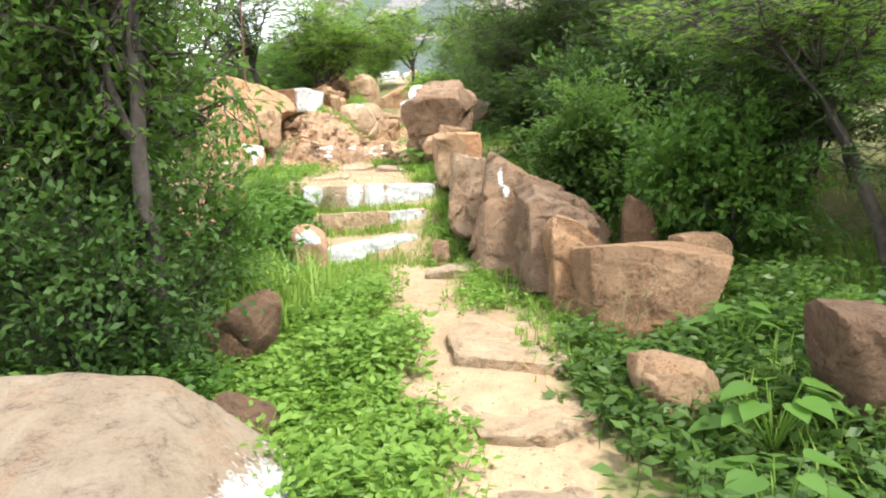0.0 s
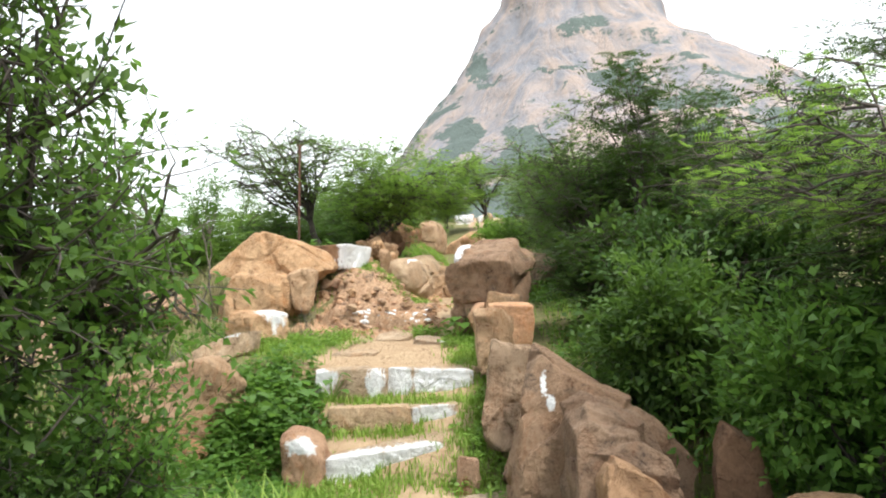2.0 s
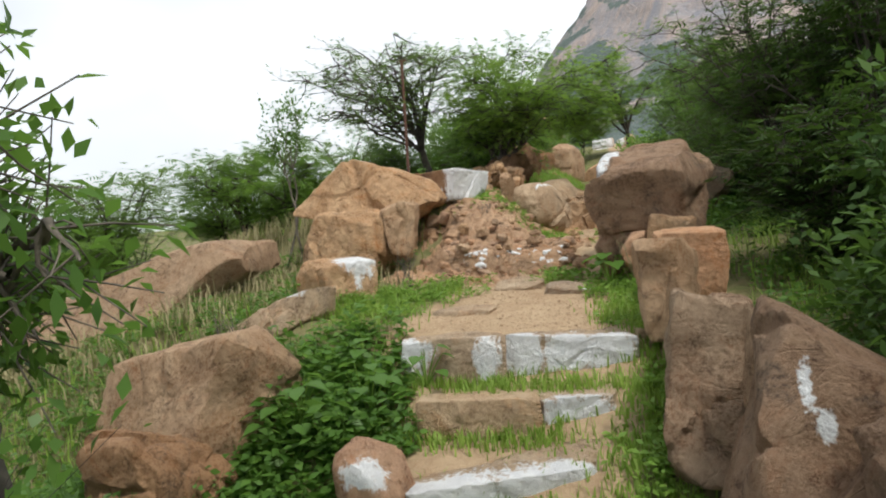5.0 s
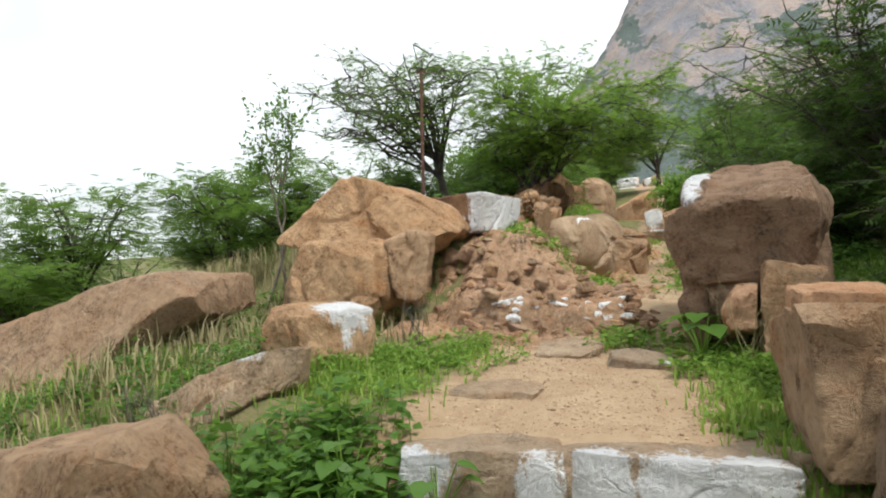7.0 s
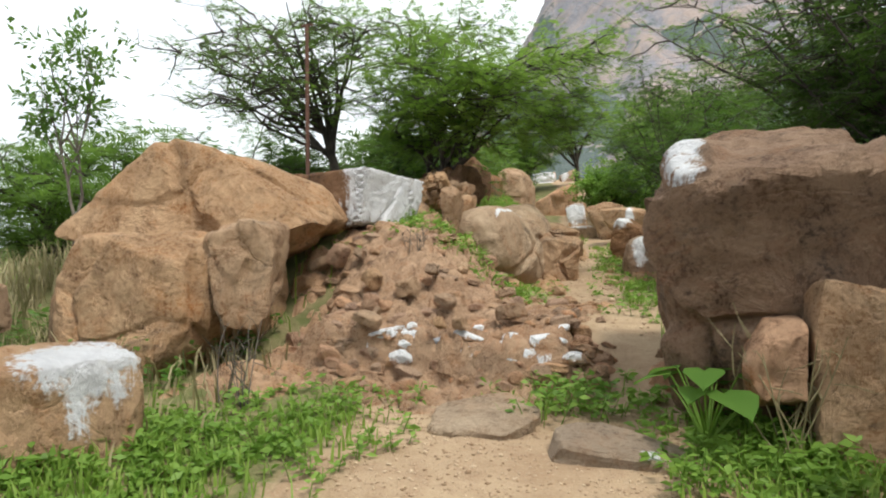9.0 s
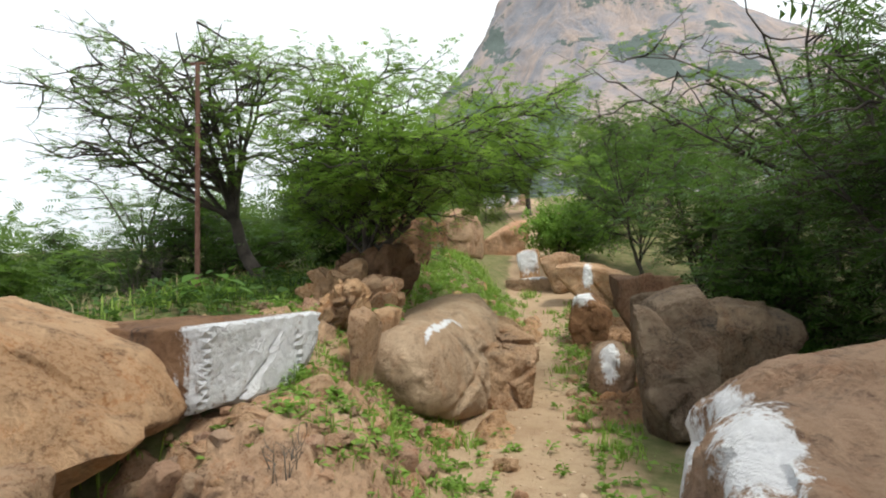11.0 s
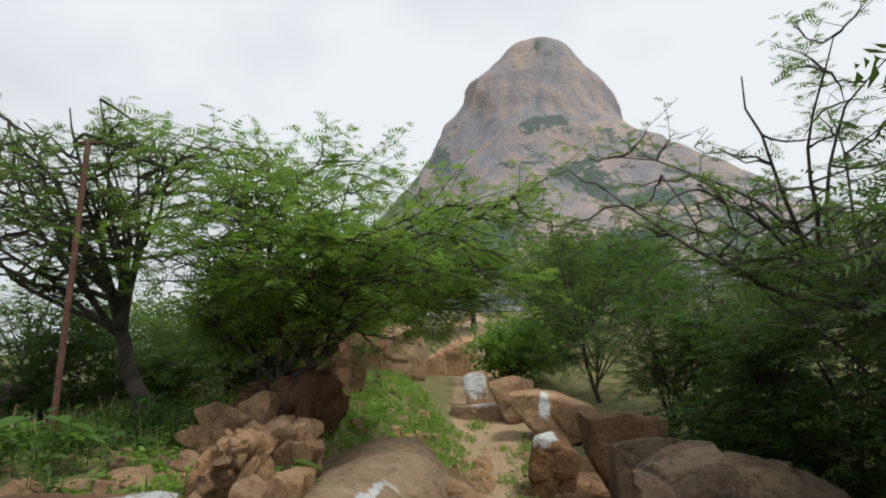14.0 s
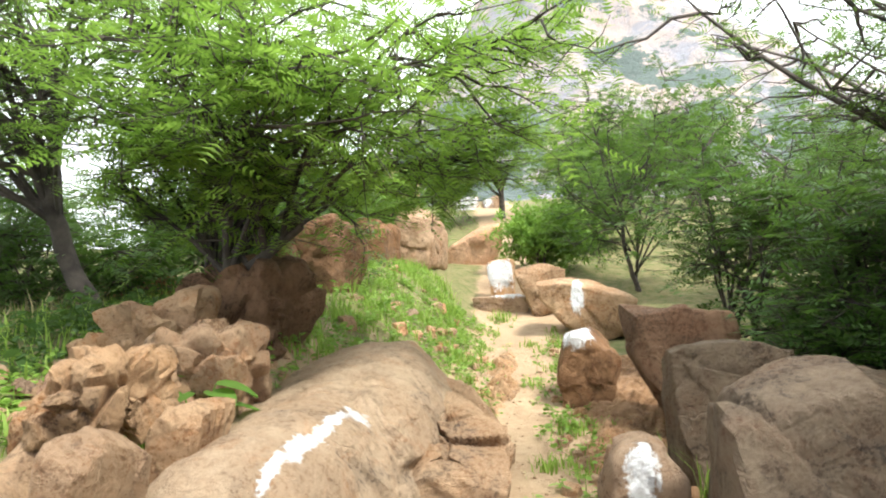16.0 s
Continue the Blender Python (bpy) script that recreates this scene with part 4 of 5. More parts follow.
out = np.stack([P[:, 0] - 24, (P[:, 1] - 470) * 1.4, np.zeros(len(P))], -1)
out /= np.linalg.norm(out, axis=1)[:, None] + 1e-6
P = P + out * (d * np.clip((277 - P[:, 2]) / 60, 0.25, 1))[:, None]
P[:, 2] += 1.2 * fractal(P, 0.08, 3, 3)
nz_ = len(zl)
ii = np.arange(nz_ * na).reshape(nz_, na)
j = np.roll(ii, -1, 1)
F = np.stack([ii[:-1], j[:-1], j[1:], ii[1:]], -1).reshape(-1, 4)
capf = np.stack([ii[-1], j[-1], np.full(na, len(P) - 1), np.full(na, len(P) - 1)], -1)
hm, hnt, hbs = material("hill_rock_haze")
hp = position(hnt)
hs = hnt.nodes.new("ShaderNodeMapping")
hs.inputs["Scale"].default_value = (1, 1, 0.3)
hnt.links.new(hp, hs.inputs["Vector"])
h1 = noise_tex(hnt, hs.outputs["Vector"], 0.05, 8, 0.7, 0.8)
h2 = noise_tex(hnt, hp, 0.022, 6, 0.62, 0.6)
h3 = noise_tex(hnt, hp, 0.25, 5, 0.7)
# Grey blue here is distance haze mixed into the pinkish rock colour
hc = mixnode(hnt, ramp(hnt, h1, 0.40, 0.60), (0.22, 0.225, 0.255), (0.38, 0.305, 0.27))
hc = mixnode(hnt, value(hnt, "MULTIPLY", ramp(hnt, h3, 0.5, 0.7), 0.4), hc, (0.27, 0.23, 0.22))
sep = hnt.nodes.new("ShaderNodeSeparateXYZ")
hnt.links.new(hp, sep.inputs[0])
low = value(hnt, "MULTIPLY", value(hnt, "SUBTRACT", 200.0, sep.outputs["Z"]), 0.0007)
veg = value(hnt, "ADD", value(hnt, "ADD", h2, low), value(hnt, "MULTIPLY", value(hnt, "SUBTRACT", h3, 0.5), 0.25))
hc = mixnode(hnt, ramp(hnt, veg, 0.575, 0.60), hc, (0.10, 0.13, 0.12))
hnt.links.new(hc, hbs.inputs["Base Color"])
hbs.inputs["Roughness"].default_value = 0.95
bump(hnt, hbs, value(hnt, "ADD", h1, value(hnt, "MULTIPLY", h3, 0.3)), 0.8, 6.0)
mme = mesh_np("hill", P, np.vstack([F, capf[:, [0, 1, 2, 2]]])[:len(F)], (hm,))
mme.polygons.foreach_set("use_smooth", np.ones(len(mme.polygons), bool))
tagged(new("backdrop_hill", mme), "bare pink granite hill tinted grey by haze, scrub patches", "hill", kind="structure")

# ---------------------------------------------------------------- plants


def unit(v):
    return v / (np.linalg.norm(v, axis=-1, keepdims=True) + 1e-9)


def tubes(lines, sides=5):
    """Round tapered stems: each line is (points (k, 3), radii (k,))."""
    vs, fs, n0 = [], [], 0
    ang = np.linspace(0, 2 * np.pi, sides, endpoint=False)
    for pts, rad in lines:
        tang = unit(np.gradient(pts, axis=0))
        ref = np.array([0.31, 0.17, 0.93]) if abs(tang[0] @ np.array([0.31, 0.17, 0.93])) < 0.93 else np.array([1.0, 0, 0])
        a = unit(np.cross(tang, ref))
        b = np.cross(tang, a)
        ring = pts[:, None] + rad[:, None, None] * (a[:, None] * np.cos(ang)[None, :, None] + b[:, None] * np.sin(ang)[None, :, None])
        k = len(pts)
        vs.append(ring.reshape(-1, 3))
        q = np.arange(k * sides).reshape(k, sides) + n0
        r = np.roll(q, -1, 1)
        fs.append(np.stack([q[:-1], r[:-1], r[1:], q[1:]], -1).reshape(-1, 4))
        n0 += k * sides
    return np.vstack(vs), np.vstack(fs)


def leaf_quads(at, way, length, width, rs, fold=0.25):
    """Folded pointed leaves: at (n, 3) their stalks, way (n, 3) where they point."""
    n = len(at)
    way = unit(way)
    side = unit(np.cross(way, rs.normal(size=(n, 3)) * 0.55 + np.array([0, 0, 1.0])))
    nor = np.cross(side, way)
    ln, wd = np.reshape(length, (-1, 1)) * np.ones((n, 1)), np.reshape(width, (-1, 1)) * np.ones((n, 1))
    mid = at + way * ln * 0.45
    p = np.stack([at, mid + side * wd * 0.5 + nor * wd * fold, at + way * ln, mid - side * wd * 0.5 + nor * wd * fold], 1)
    return p.reshape(-1, 3), np.arange(4 * n).reshape(n, 4)


def fronds(at, way, length, rs, pairs=5):
    """Feathery leaves lying nearly level: narrow leaflets in pairs along a stalk that droops to its tip."""
    n = len(at)
    way = unit(way)
    side = unit(np.cross(way, rs.normal(size=(n, 3)) * 0.30 + np.array([0, 0, 1.0])))
    ln = np.reshape(length, (-1, 1)) * np.ones((n, 1))
    out = []
    for k in range(pairs):
        u = (k + 0.6) / pairs
        w = ln * (0.46 * (1 - 0.55 * abs(2 * u - 0.8) ** 2))
        c = at + way * ln * u - np.array([0, 0, 1.0]) * ln * 0.22 * u * u
        th = ln * 0.62 / pairs
        for sg in (-1, 1):
            tip = c + sg * side * w + way * ln * 0.10 - np.array([0, 0, 1.0]) * w * 0.12
            out.append(np.stack([c - way * th * 0.5, tip, c + way * th * 0.42], 1))
    p = np.stack(out, 1)
    return p.reshape(-1, 3), np.arange(6 * n * pairs).reshape(-1, 3)


def curve(a, b, bow, k):
    t = np.linspace(0, 1, k)[:, None]
    m = (a + b) / 2 + bow
    return (1 - t) ** 2 * a + 2 * t * (1 - t) * m + t ** 2 * b


def tree(name, label, base, fork, crown, radii, seed, leaf=acacia_leaf, wood=bark, limbs=9, subs=6, twigs=5, per=45, size=(0.05, 0.016), spread=0.10, thick=0.06, category="tree", group="", stems=1, bare=0.0, droop=0.1, far=False, feather=False, level=1.0, ends=()):
    """A tree or bush: a forked trunk, limbs bowed into a crown of the given radii, twigs and leaves along them.
    feather: leaves of paired leaflets, per of them on a twig; level: how flat its sprays lie; ends: limb tips given outright."""
    rs = np.random.RandomState(seed)
    base = np.array([base[0], base[1], gz(base[0], base[1]) - 0.05 if len(base) < 3 else base[2]], float)
    fork, crown, radii = np.array(fork, float), np.array(crown, float), np.array(radii, float)
    top = thing(name, label, category, tuple(base), group)
    trunk, boughs, leaves_at, leaves_way = [], [], [], []
    forks = []
    flat = np.array([1, 1, level])
    for s in range(stems):
        f = fork + rs.normal(size=3) * (0.12 if stems > 1 else 0) * radii
        st = base + (rs.normal(size=3) * (0.08, 0.08, 0) if stems > 1 else 0)
        c = curve(st, f, rs.normal(size=3) * 0.10 * np.linalg.norm(f - st), 9)
        c[1:-1] += rs.normal(size=(7, 3)) * 0.012
        trunk.append((c, np.linspace(thick, thick * 0.62, 9) * (1 if stems == 1 else 0.75)))
        forks.append(c)
    for i in range(limbs):
        c = forks[i % stems]
        a = c[rs.randint(5, 9)]
        dirn = unit(rs.normal(size=3) + np.array([0, 0, 0.25]))
        b = crown + radii * dirn * rs.uniform(0.55, 0.9)
        if i < len(ends):
            a, b = c[8], np.array(ends[i], float)
        ln = np.linalg.norm(b - a)
        l = curve(a, b, np.array([0, 0, 0.12 * ln]) + rs.normal(size=3) * 0.12 * ln, 10)
        l[1:] += np.cumsum(rs.normal(size=(9, 3)) * 0.016 * ln, 0) * 0.7
        branch = [(l, np.linspace(thick * (0.5 if i < len(ends) or limbs < 15 else 0.34), thick * 0.09, 10))]
        boughs.append(branch)
        for k in range(subs):
            a2 = l[rs.randint(3, 10)]
            b2 = a2 + radii * flat * unit(rs.normal(size=3) + unit(b - crown) * 0.5) * rs.uniform(0.25, 0.5)
            e = (b2 - crown) / radii
            m = np.linalg.norm(e)
            if m > 1 and i >= len(ends):
                b2 = crown + e / m * radii * rs.uniform(0.85, 1.08)
            l2 = curve(a2, b2, rs.normal(size=3) * 0.12 * np.linalg.norm(b2 - a2), 6)
            l2[1:-1] += rs.normal(size=(4, 3)) * 0.03 * np.linalg.norm(b2 - a2)
            branch.append((l2, np.linspace(thick * 0.2, thick * 0.06, 6)))
            for _ in range(twigs):
                a3 = l2[rs.randint(1, 6)]
                b3 = a3 + (unit(b2 - a2) * 0.8 + np.clip(rs.normal(size=3), -1.3, 1.3)) * flat * spread * 2.2 + np.array([0, 0, 0.02])
                l3 = curve(a3, b3, rs.normal(size=3) * 0.02, 3)
                if not far:
                    branch.append((l3, np.linspace(thick * 0.06, thick * 0.03, 3)))
                if rs.rand() < bare:
                    continue
                if feather:
                    t = (np.arange(per)[:, None] + rs.rand(per, 1)) / per
                    at = a3 + (b3 - a3) * (0.1 + 0.95 * t) + rs.normal(size=(per, 3)) * spread * 0.16
                    across = unit(np.cross(b3 - a3, (0, 0, 1.0))) * np.where(np.arange(per) % 2, 1, -1)[:, None]
                    leaves_way.append(across + unit(b3 - a3) * 0.6 + rs.normal(size=(per, 3)) * (0.35, 0.35, 0.18))
                else:
                    t = rs.rand(per, 1)
                    at = a3 + (b3 - a3) * (0.15 + 0.95 * t) + rs.normal(size=(per, 3)) * spread * (0.45, 0.45, 0.3)
                    leaves_way.append(unit(at - a3) + rs.normal(size=(per, 3)) * 0.7 - np.array([0, 0, droop]))
                leaves_at.append(at)
    off = base
    v, f = tubes(trunk, 8)
    tm = mesh_np("trunk", v - off, f, (wood,))
    tm.polygons.foreach_set("use_smooth", np.ones(len(f), bool))
    part("trunk", tm, top)
    if far:
        boughs = [sum(boughs, [])]
    for branch in boughs:
        v, f = tubes(branch, 3)
        ob = part("branchwork" if far else "limb", mesh_np("limb", v - off, f, (wood,)), top)
        if far:
            tagged(ob, kind="stuff")
    if leaves_at:
        at, way = np.vstack(leaves_at), np.vstack(leaves_way)
        n = len(at)
        if feather:
            v, f = fronds(at, way, size[0] * rs.uniform(0.65, 1.25, n), rs, int(size[1]))
        else:
            v, f = leaf_quads(at, way, size[0] * rs.uniform(0.6, 1.3, n), size[1] * rs.uniform(0.7, 1.2, n), rs)
        part("crown", mesh_np("crown", v - off, f, (leaf,)), top)
    return top


TREES = "thorn trees along the path"
# upper part
tree("thorn_tree", "leafy green thorn tree growing behind the crag", (-1.95, 14.6), (-1.8, 14.7, 3.6), (-1.5, 14.9, 4.45), (1.75, 1.35, 1.12), 11, leaf=acacia_yellow, limbs=30, subs=9, twigs=6, per=8, spread=0.09, size=(0.10, 4), stems=3, thick=0.06, group=TREES, feather=True, level=0.75)
tree("thorn_tree", "open branched thorn tree beside the rusty pole", (-3.3, 15.6), (-3.7, 15.5, 4.0), (-4.4, 15.6, 5.15), (2.1, 1.5, 1.1), 12, leaf=acacia_leaf, limbs=20, subs=9, twigs=6, per=5, spread=0.10, size=(0.10, 4), thick=0.09, bare=0.15, group=TREES, feather=True, level=0.6)
for x, y, z, rx, rz, sd in ((-4.6, 16.6, 3.5, 1.7, 0.85, 13), (-6.6, 17.2, 2.7, 1.5, 0.75, 17), (-3.2, 17.6, 3.9, 1.3, 0.75, 18), (-8.6, 18.8, 2.9, 1.9, 1.2, 19)):
    tree("bush", "dense dark green thorn bush behind the pole", (x, y), (x, y, z - 0.5), (x, y, z), (rx, 1.1, rz), sd, leaf=dark_leaf, limbs=18, subs=8, twigs=5, per=7, spread=0.12, size=(0.15, 3), stems=3, thick=0.04, category="bush", group=TREES, feather=True, level=0.7)
tree("thorn_tree", "tall thorn tree reaching over the trail", (3.0, 15.4), (2.5, 15.1, 3.7), (2.3, 14.9, 4.75), (1.5, 1.0, 0.8), 14, leaf=acacia_leaf, limbs=18, subs=8, twigs=5, per=6, spread=0.075, size=(0.075, 4), thick=0.06, bare=0.2, group=TREES, feather=True, level=0.6,
     ends=((0.35, 14.3, 4.42), (0.75, 14.6, 4.95), (1.1, 14.4, 4.5), (1.5, 14.0, 5.2), (2.0, 14.2, 5.5), (1.0, 15.2, 4.6), (2.6, 14.4, 5.6)))
for i, (x, y, h, r, m) in enumerate(((1.9, 18.0, 2.0, 1.35, dark_leaf), (3.1, 16.6, 1.8, 1.5, shaded_leaf), (4.6, 15.6, 2.5, 1.7, shaded_leaf), (1.4, 22.5, 3.2, 1.8, dark_leaf), (3.6, 20.5, 2.8, 2.0, dark_leaf), (5.8, 18.5, 3.0, 2.0, dark_leaf), (2.1, 15.6, 1.5, 0.9, dark_leaf))):
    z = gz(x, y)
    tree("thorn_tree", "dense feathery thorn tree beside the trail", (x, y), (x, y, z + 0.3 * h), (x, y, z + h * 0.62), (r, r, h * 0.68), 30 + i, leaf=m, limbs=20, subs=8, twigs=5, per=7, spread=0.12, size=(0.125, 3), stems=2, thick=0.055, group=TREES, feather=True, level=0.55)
tree("thorn_tree", "small dark trunked tree beside the distant steps", (-1.42, 31.2), (-1.45, 31.2, 6.4), (-1.5, 31.2, 7.6), (2.0, 1.8, 1.2), 15, leaf=acacia_leaf, limbs=12, subs=6, twigs=5, per=8, spread=0.17, size=(0.2, 3), thick=0.11, group=TREES, feather=True, level=0.5)
tree("bush", "bright green leafy bush beside the trail", (-0.15, 24.2), (-0.15, 24.2, 3.9), (-0.2, 24.2, 4.1), (0.95, 0.8, 0.7), 16, leaf=herb_leaf, limbs=12, subs=7, twigs=4, per=28, spread=0.10, size=(0.10, 0.05), stems=3, thick=0.03, category="bush")
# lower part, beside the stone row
for i, (x, y, h, r, m) in enumerate(((3.2, 8.2, 1.7, 1.1, shaded_broad), (4.3, 9.6, 2.6, 1.6, shaded_leaf), (2.8, 11.9, 3.3, 1.5, shaded_leaf), (4.6, 12.6, 3.6, 1.9, shaded_leaf), (3.7, 14.0, 3.4, 1.6, shaded_leaf), (2.7, 13.5, 2.3, 1.1, shaded_leaf), (5.6, 8.0, 2.8, 1.7, acacia_leaf), (4.2, 6.3, 2.2, 1.1, dark_leaf), (6.8, 11.0, 3.8, 2.0, shaded_leaf), (2.35, 9.9, 1.2, 0.8, shaded_leaf), (5.2, 5.0, 2.0, 1.2, shaded_leaf), (6.2, 6.6, 2.6, 1.5, acacia_leaf), (2.5, 7.6, 1.1, 0.6, dark_broad), (3.4, 6.2, 1.3, 0.7, broad_leaf))):
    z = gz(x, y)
    bl = m in (dark_broad, shaded_broad, broad_leaf)
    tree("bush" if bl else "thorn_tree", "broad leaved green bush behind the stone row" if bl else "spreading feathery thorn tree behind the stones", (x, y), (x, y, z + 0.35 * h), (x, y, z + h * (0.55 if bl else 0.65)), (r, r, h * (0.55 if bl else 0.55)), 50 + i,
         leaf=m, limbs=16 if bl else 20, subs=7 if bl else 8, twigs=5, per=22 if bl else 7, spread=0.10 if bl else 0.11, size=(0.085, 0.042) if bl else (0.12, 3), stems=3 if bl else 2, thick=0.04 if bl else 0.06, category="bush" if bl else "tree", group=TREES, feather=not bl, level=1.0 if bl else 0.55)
tree("thorn_tree", "umbrella shaped thorn tree leaning over the weeds", (4.45, 5.3), (4.0, 5.8, 2.1), (3.8, 6.1, 2.8), (1.7, 1.5, 0.5), 70, leaf=acacia_yellow, limbs=16, subs=8, twigs=5, per=6, spread=0.09, size=(0.08, 5), thick=0.06, bare=0.35, group=TREES, feather=True, level=0.5)
# thicket on the other side
tree("thicket_tree", "dark shady tree in the thicket at the start", (-1.0, 4.0), (-1.1, 4.15, 1.8), (-0.98, 4.12, 2.6), (0.85, 0.42, 1.45), 71, leaf=dark_broad, limbs=22, subs=8, twigs=6, per=13, spread=0.09, size=(0.075, 0.038), thick=0.10, stems=2, category="tree")
tree("thicket_bush", "dense dark green bush beside the path", (-0.75, 3.75), (-0.8, 3.8, 0.7), (-0.85, 3.85, 0.8), (0.85, 0.6, 0.6), 72, leaf=shaded_broad, limbs=16, subs=8, twigs=5, per=13, spread=0.09, size=(0.06, 0.032), stems=3, thick=0.03, category="bush")
tree("thicket_bush", "shady green bush behind the big boulder", (-2.0, 4.1), (-2.0, 4.1, 1.2), (-2.1, 4.2, 1.5), (1.0, 0.8, 1.3), 73, leaf=shaded_broad, limbs=18, subs=8, twigs=5, per=18, spread=0.11, size=(0.06, 0.032), stems=3, thick=0.05, category="bush")
tree("thicket_tree", "dark bare limbed tree tangled in the thicket", (-0.43, 3.85), (-0.48, 3.9, 2.3), (-0.95, 3.85, 2.5), (0.75, 0.35, 0.9), 79, leaf=dark_broad, limbs=9, subs=5, twigs=4, per=7, spread=0.08, size=(0.07, 0.034), thick=0.055, bare=0.6, category="tree")
tree("leafy_tree", "bright green leafy tree with a leaning pale trunk", (-1.12, 5.62), (-1.42, 5.42, 1.75), (-0.78, 5.15, 2.2), (0.72, 0.42, 0.62), 74, leaf=broad_leaf, wood=bark_pale, limbs=13, subs=6, twigs=5, per=5, spread=0.085, size=(0.09, 0.045), thick=0.085, category="tree")
tree("thicket_bush", "tangled green thicket bush under the tree", (-0.55, 4.65), (-0.55, 4.65, 0.9), (-0.6, 4.6, 1.1), (0.5, 0.4, 0.55), 76, leaf=broad_leaf, limbs=12, subs=7, twigs=5, per=10, spread=0.09, size=(0.06, 0.032), stems=3, thick=0.03, category="bush")
tree("leafy_tree", "overhanging leafy branch above the thicket", (-1.6, 4.3), (-1.0, 4.1, 2.8), (-0.7, 4.0, 3.0), (0.75, 0.5, 0.5), 77, leaf=broad_leaf, limbs=7, subs=5, twigs=4, per=10, spread=0.09, size=(0.085, 0.04), thick=0.05, category="tree")
tree("thorn_tree", "slender airy thorn tree behind the great boulder", (2.3, 12.3), (2.0, 12.2, 3.0), (1.75, 12.2, 3.9), (0.95, 0.8, 0.75), 78, leaf=dark_leaf, limbs=16, subs=8, twigs=5, per=6, spread=0.085, size=(0.09, 4), stems=1, thick=0.05, bare=0.15, group=TREES, feather=True, level=0.6)
tree("sapling", "slim young tree with few bright leaves", (-3.66, 11.0), (-3.64, 11.0, 3.0), (-3.6, 11.0, 3.35), (0.28, 0.28, 0.5), 75, leaf=broad_leaf, wood=bark_pale, limbs=9, subs=4, twigs=3, per=10, spread=0.06, size=(0.06, 0.028), stems=2, thick=0.018, category="tree")
for i, (x, y, h, r) in enumerate(((-10.5, 14.0, 2.6, 1.7), (-8.2, 15.5, 2.2, 1.5), (-6.6, 13.8, 2.0, 1.3), (-5.3, 13.3, 1.3, 0.8), (-8.0, 12.4, 2.2, 1.4), (-9.8, 11.2, 2.4, 1.6), (-12.5, 11.5, 2.8, 2.0), (-9.0, 17.0, 1.9, 1.6), (-14.5, 18.5, 2.6, 2.2), (-7.6, 11.3, 1.1, 1.0), (-13.5, 15.0, 2.4, 2.0), (-7.0, 19.0, 2.6, 1.8), (-11.0, 20.0, 2.6, 2.2))):
    z = gz(x, y)
    tree("thorn_tree", "feathery thorn tree on the falling slope", (x, y), (x, y, z + 0.3 * h), (x, y, z + h * 0.6), (r, r, h * 0.52), 80 + i, leaf=acacia_leaf, limbs=13, subs=7, twigs=5, per=6, spread=0.15, size=(0.16, 4), stems=2, thick=0.06, group="trees on the slope", far=True, feather=True, level=0.4)
# farther trees up the hill
rs = np.random.RandomState(21)
for i in range(26):
    y = rs.uniform(26, 75)
    side = 1 if i % 2 else -1
    x = float(np.interp(y, PY, CX)) + side * rs.uniform(2.2 if side > 0 else 2.6, 7 + 0.35 * y)
    h, z = rs.uniform(2.6, 4.2), gz(x, y)
    tree("thorn_tree", "distant green thorn tree on the hillside", (x, y), (x, y, z + 0.35 * h), (x, y, z + 0.62 * h), (rs.uniform(1.6, 2.8), 2.0, 0.42 * h), 120 + i, leaf=far_leaf, limbs=11, subs=6, twigs=4, per=22, spread=0.24, size=(0.17, 0.07), stems=2, thick=0.08, group="distant hillside trees", far=True)

for i, (x, y, h, r) in enumerate(((-3.4, 25.0, 1.9, 1.1), (-4.8, 22.5, 2.4, 1.4), (-3.1, 29.5, 2.4, 1.3), (-5.6, 27.0, 3.0, 1.7), (1.0, 27.0, 2.2, 1.3), (1.9, 30.5, 3.0, 1.7), (0.6, 34.5, 3.0, 1.6), (-3.6, 20.8, 1.6, 1.0), (-5.0, 33.0, 3.0, 1.8))):
    z = gz(x, y)
    tree("thorn_tree", "green thorn tree among rocks above the trail", (x, y), (x, y, z + 0.3 * h), (x, y, z + 0.6 * h), (r, r, 0.55 * h), 160 + i, leaf=acacia_leaf, limbs=13, subs=7, twigs=5, per=6, spread=0.15, size=(0.2, 4), stems=2, thick=0.05, group=TREES, far=True, feather=True, level=0.5)


def scatter(n, seed, boxes, follow=False):
    rs = np.random.RandomState(seed)
    area = np.array([(b[1] - b[0]) * (b[3] - b[2]) for b in boxes])
    pick = rs.choice(len(boxes), n, p=area / area.sum())
    b = np.array(boxes)[pick]
    x = b[:, 0] + rs.rand(n) * (b[:, 1] - b[:, 0])
    y = b[:, 2] + rs.rand(n) * (b[:, 3] - b[:, 2])
    x, y = x + rs.normal(size=n) * 0.10, y + rs.normal(size=n) * 0.08
    if follow:
        x = x + np.interp(y, PY, CX)
    return x, y, rs


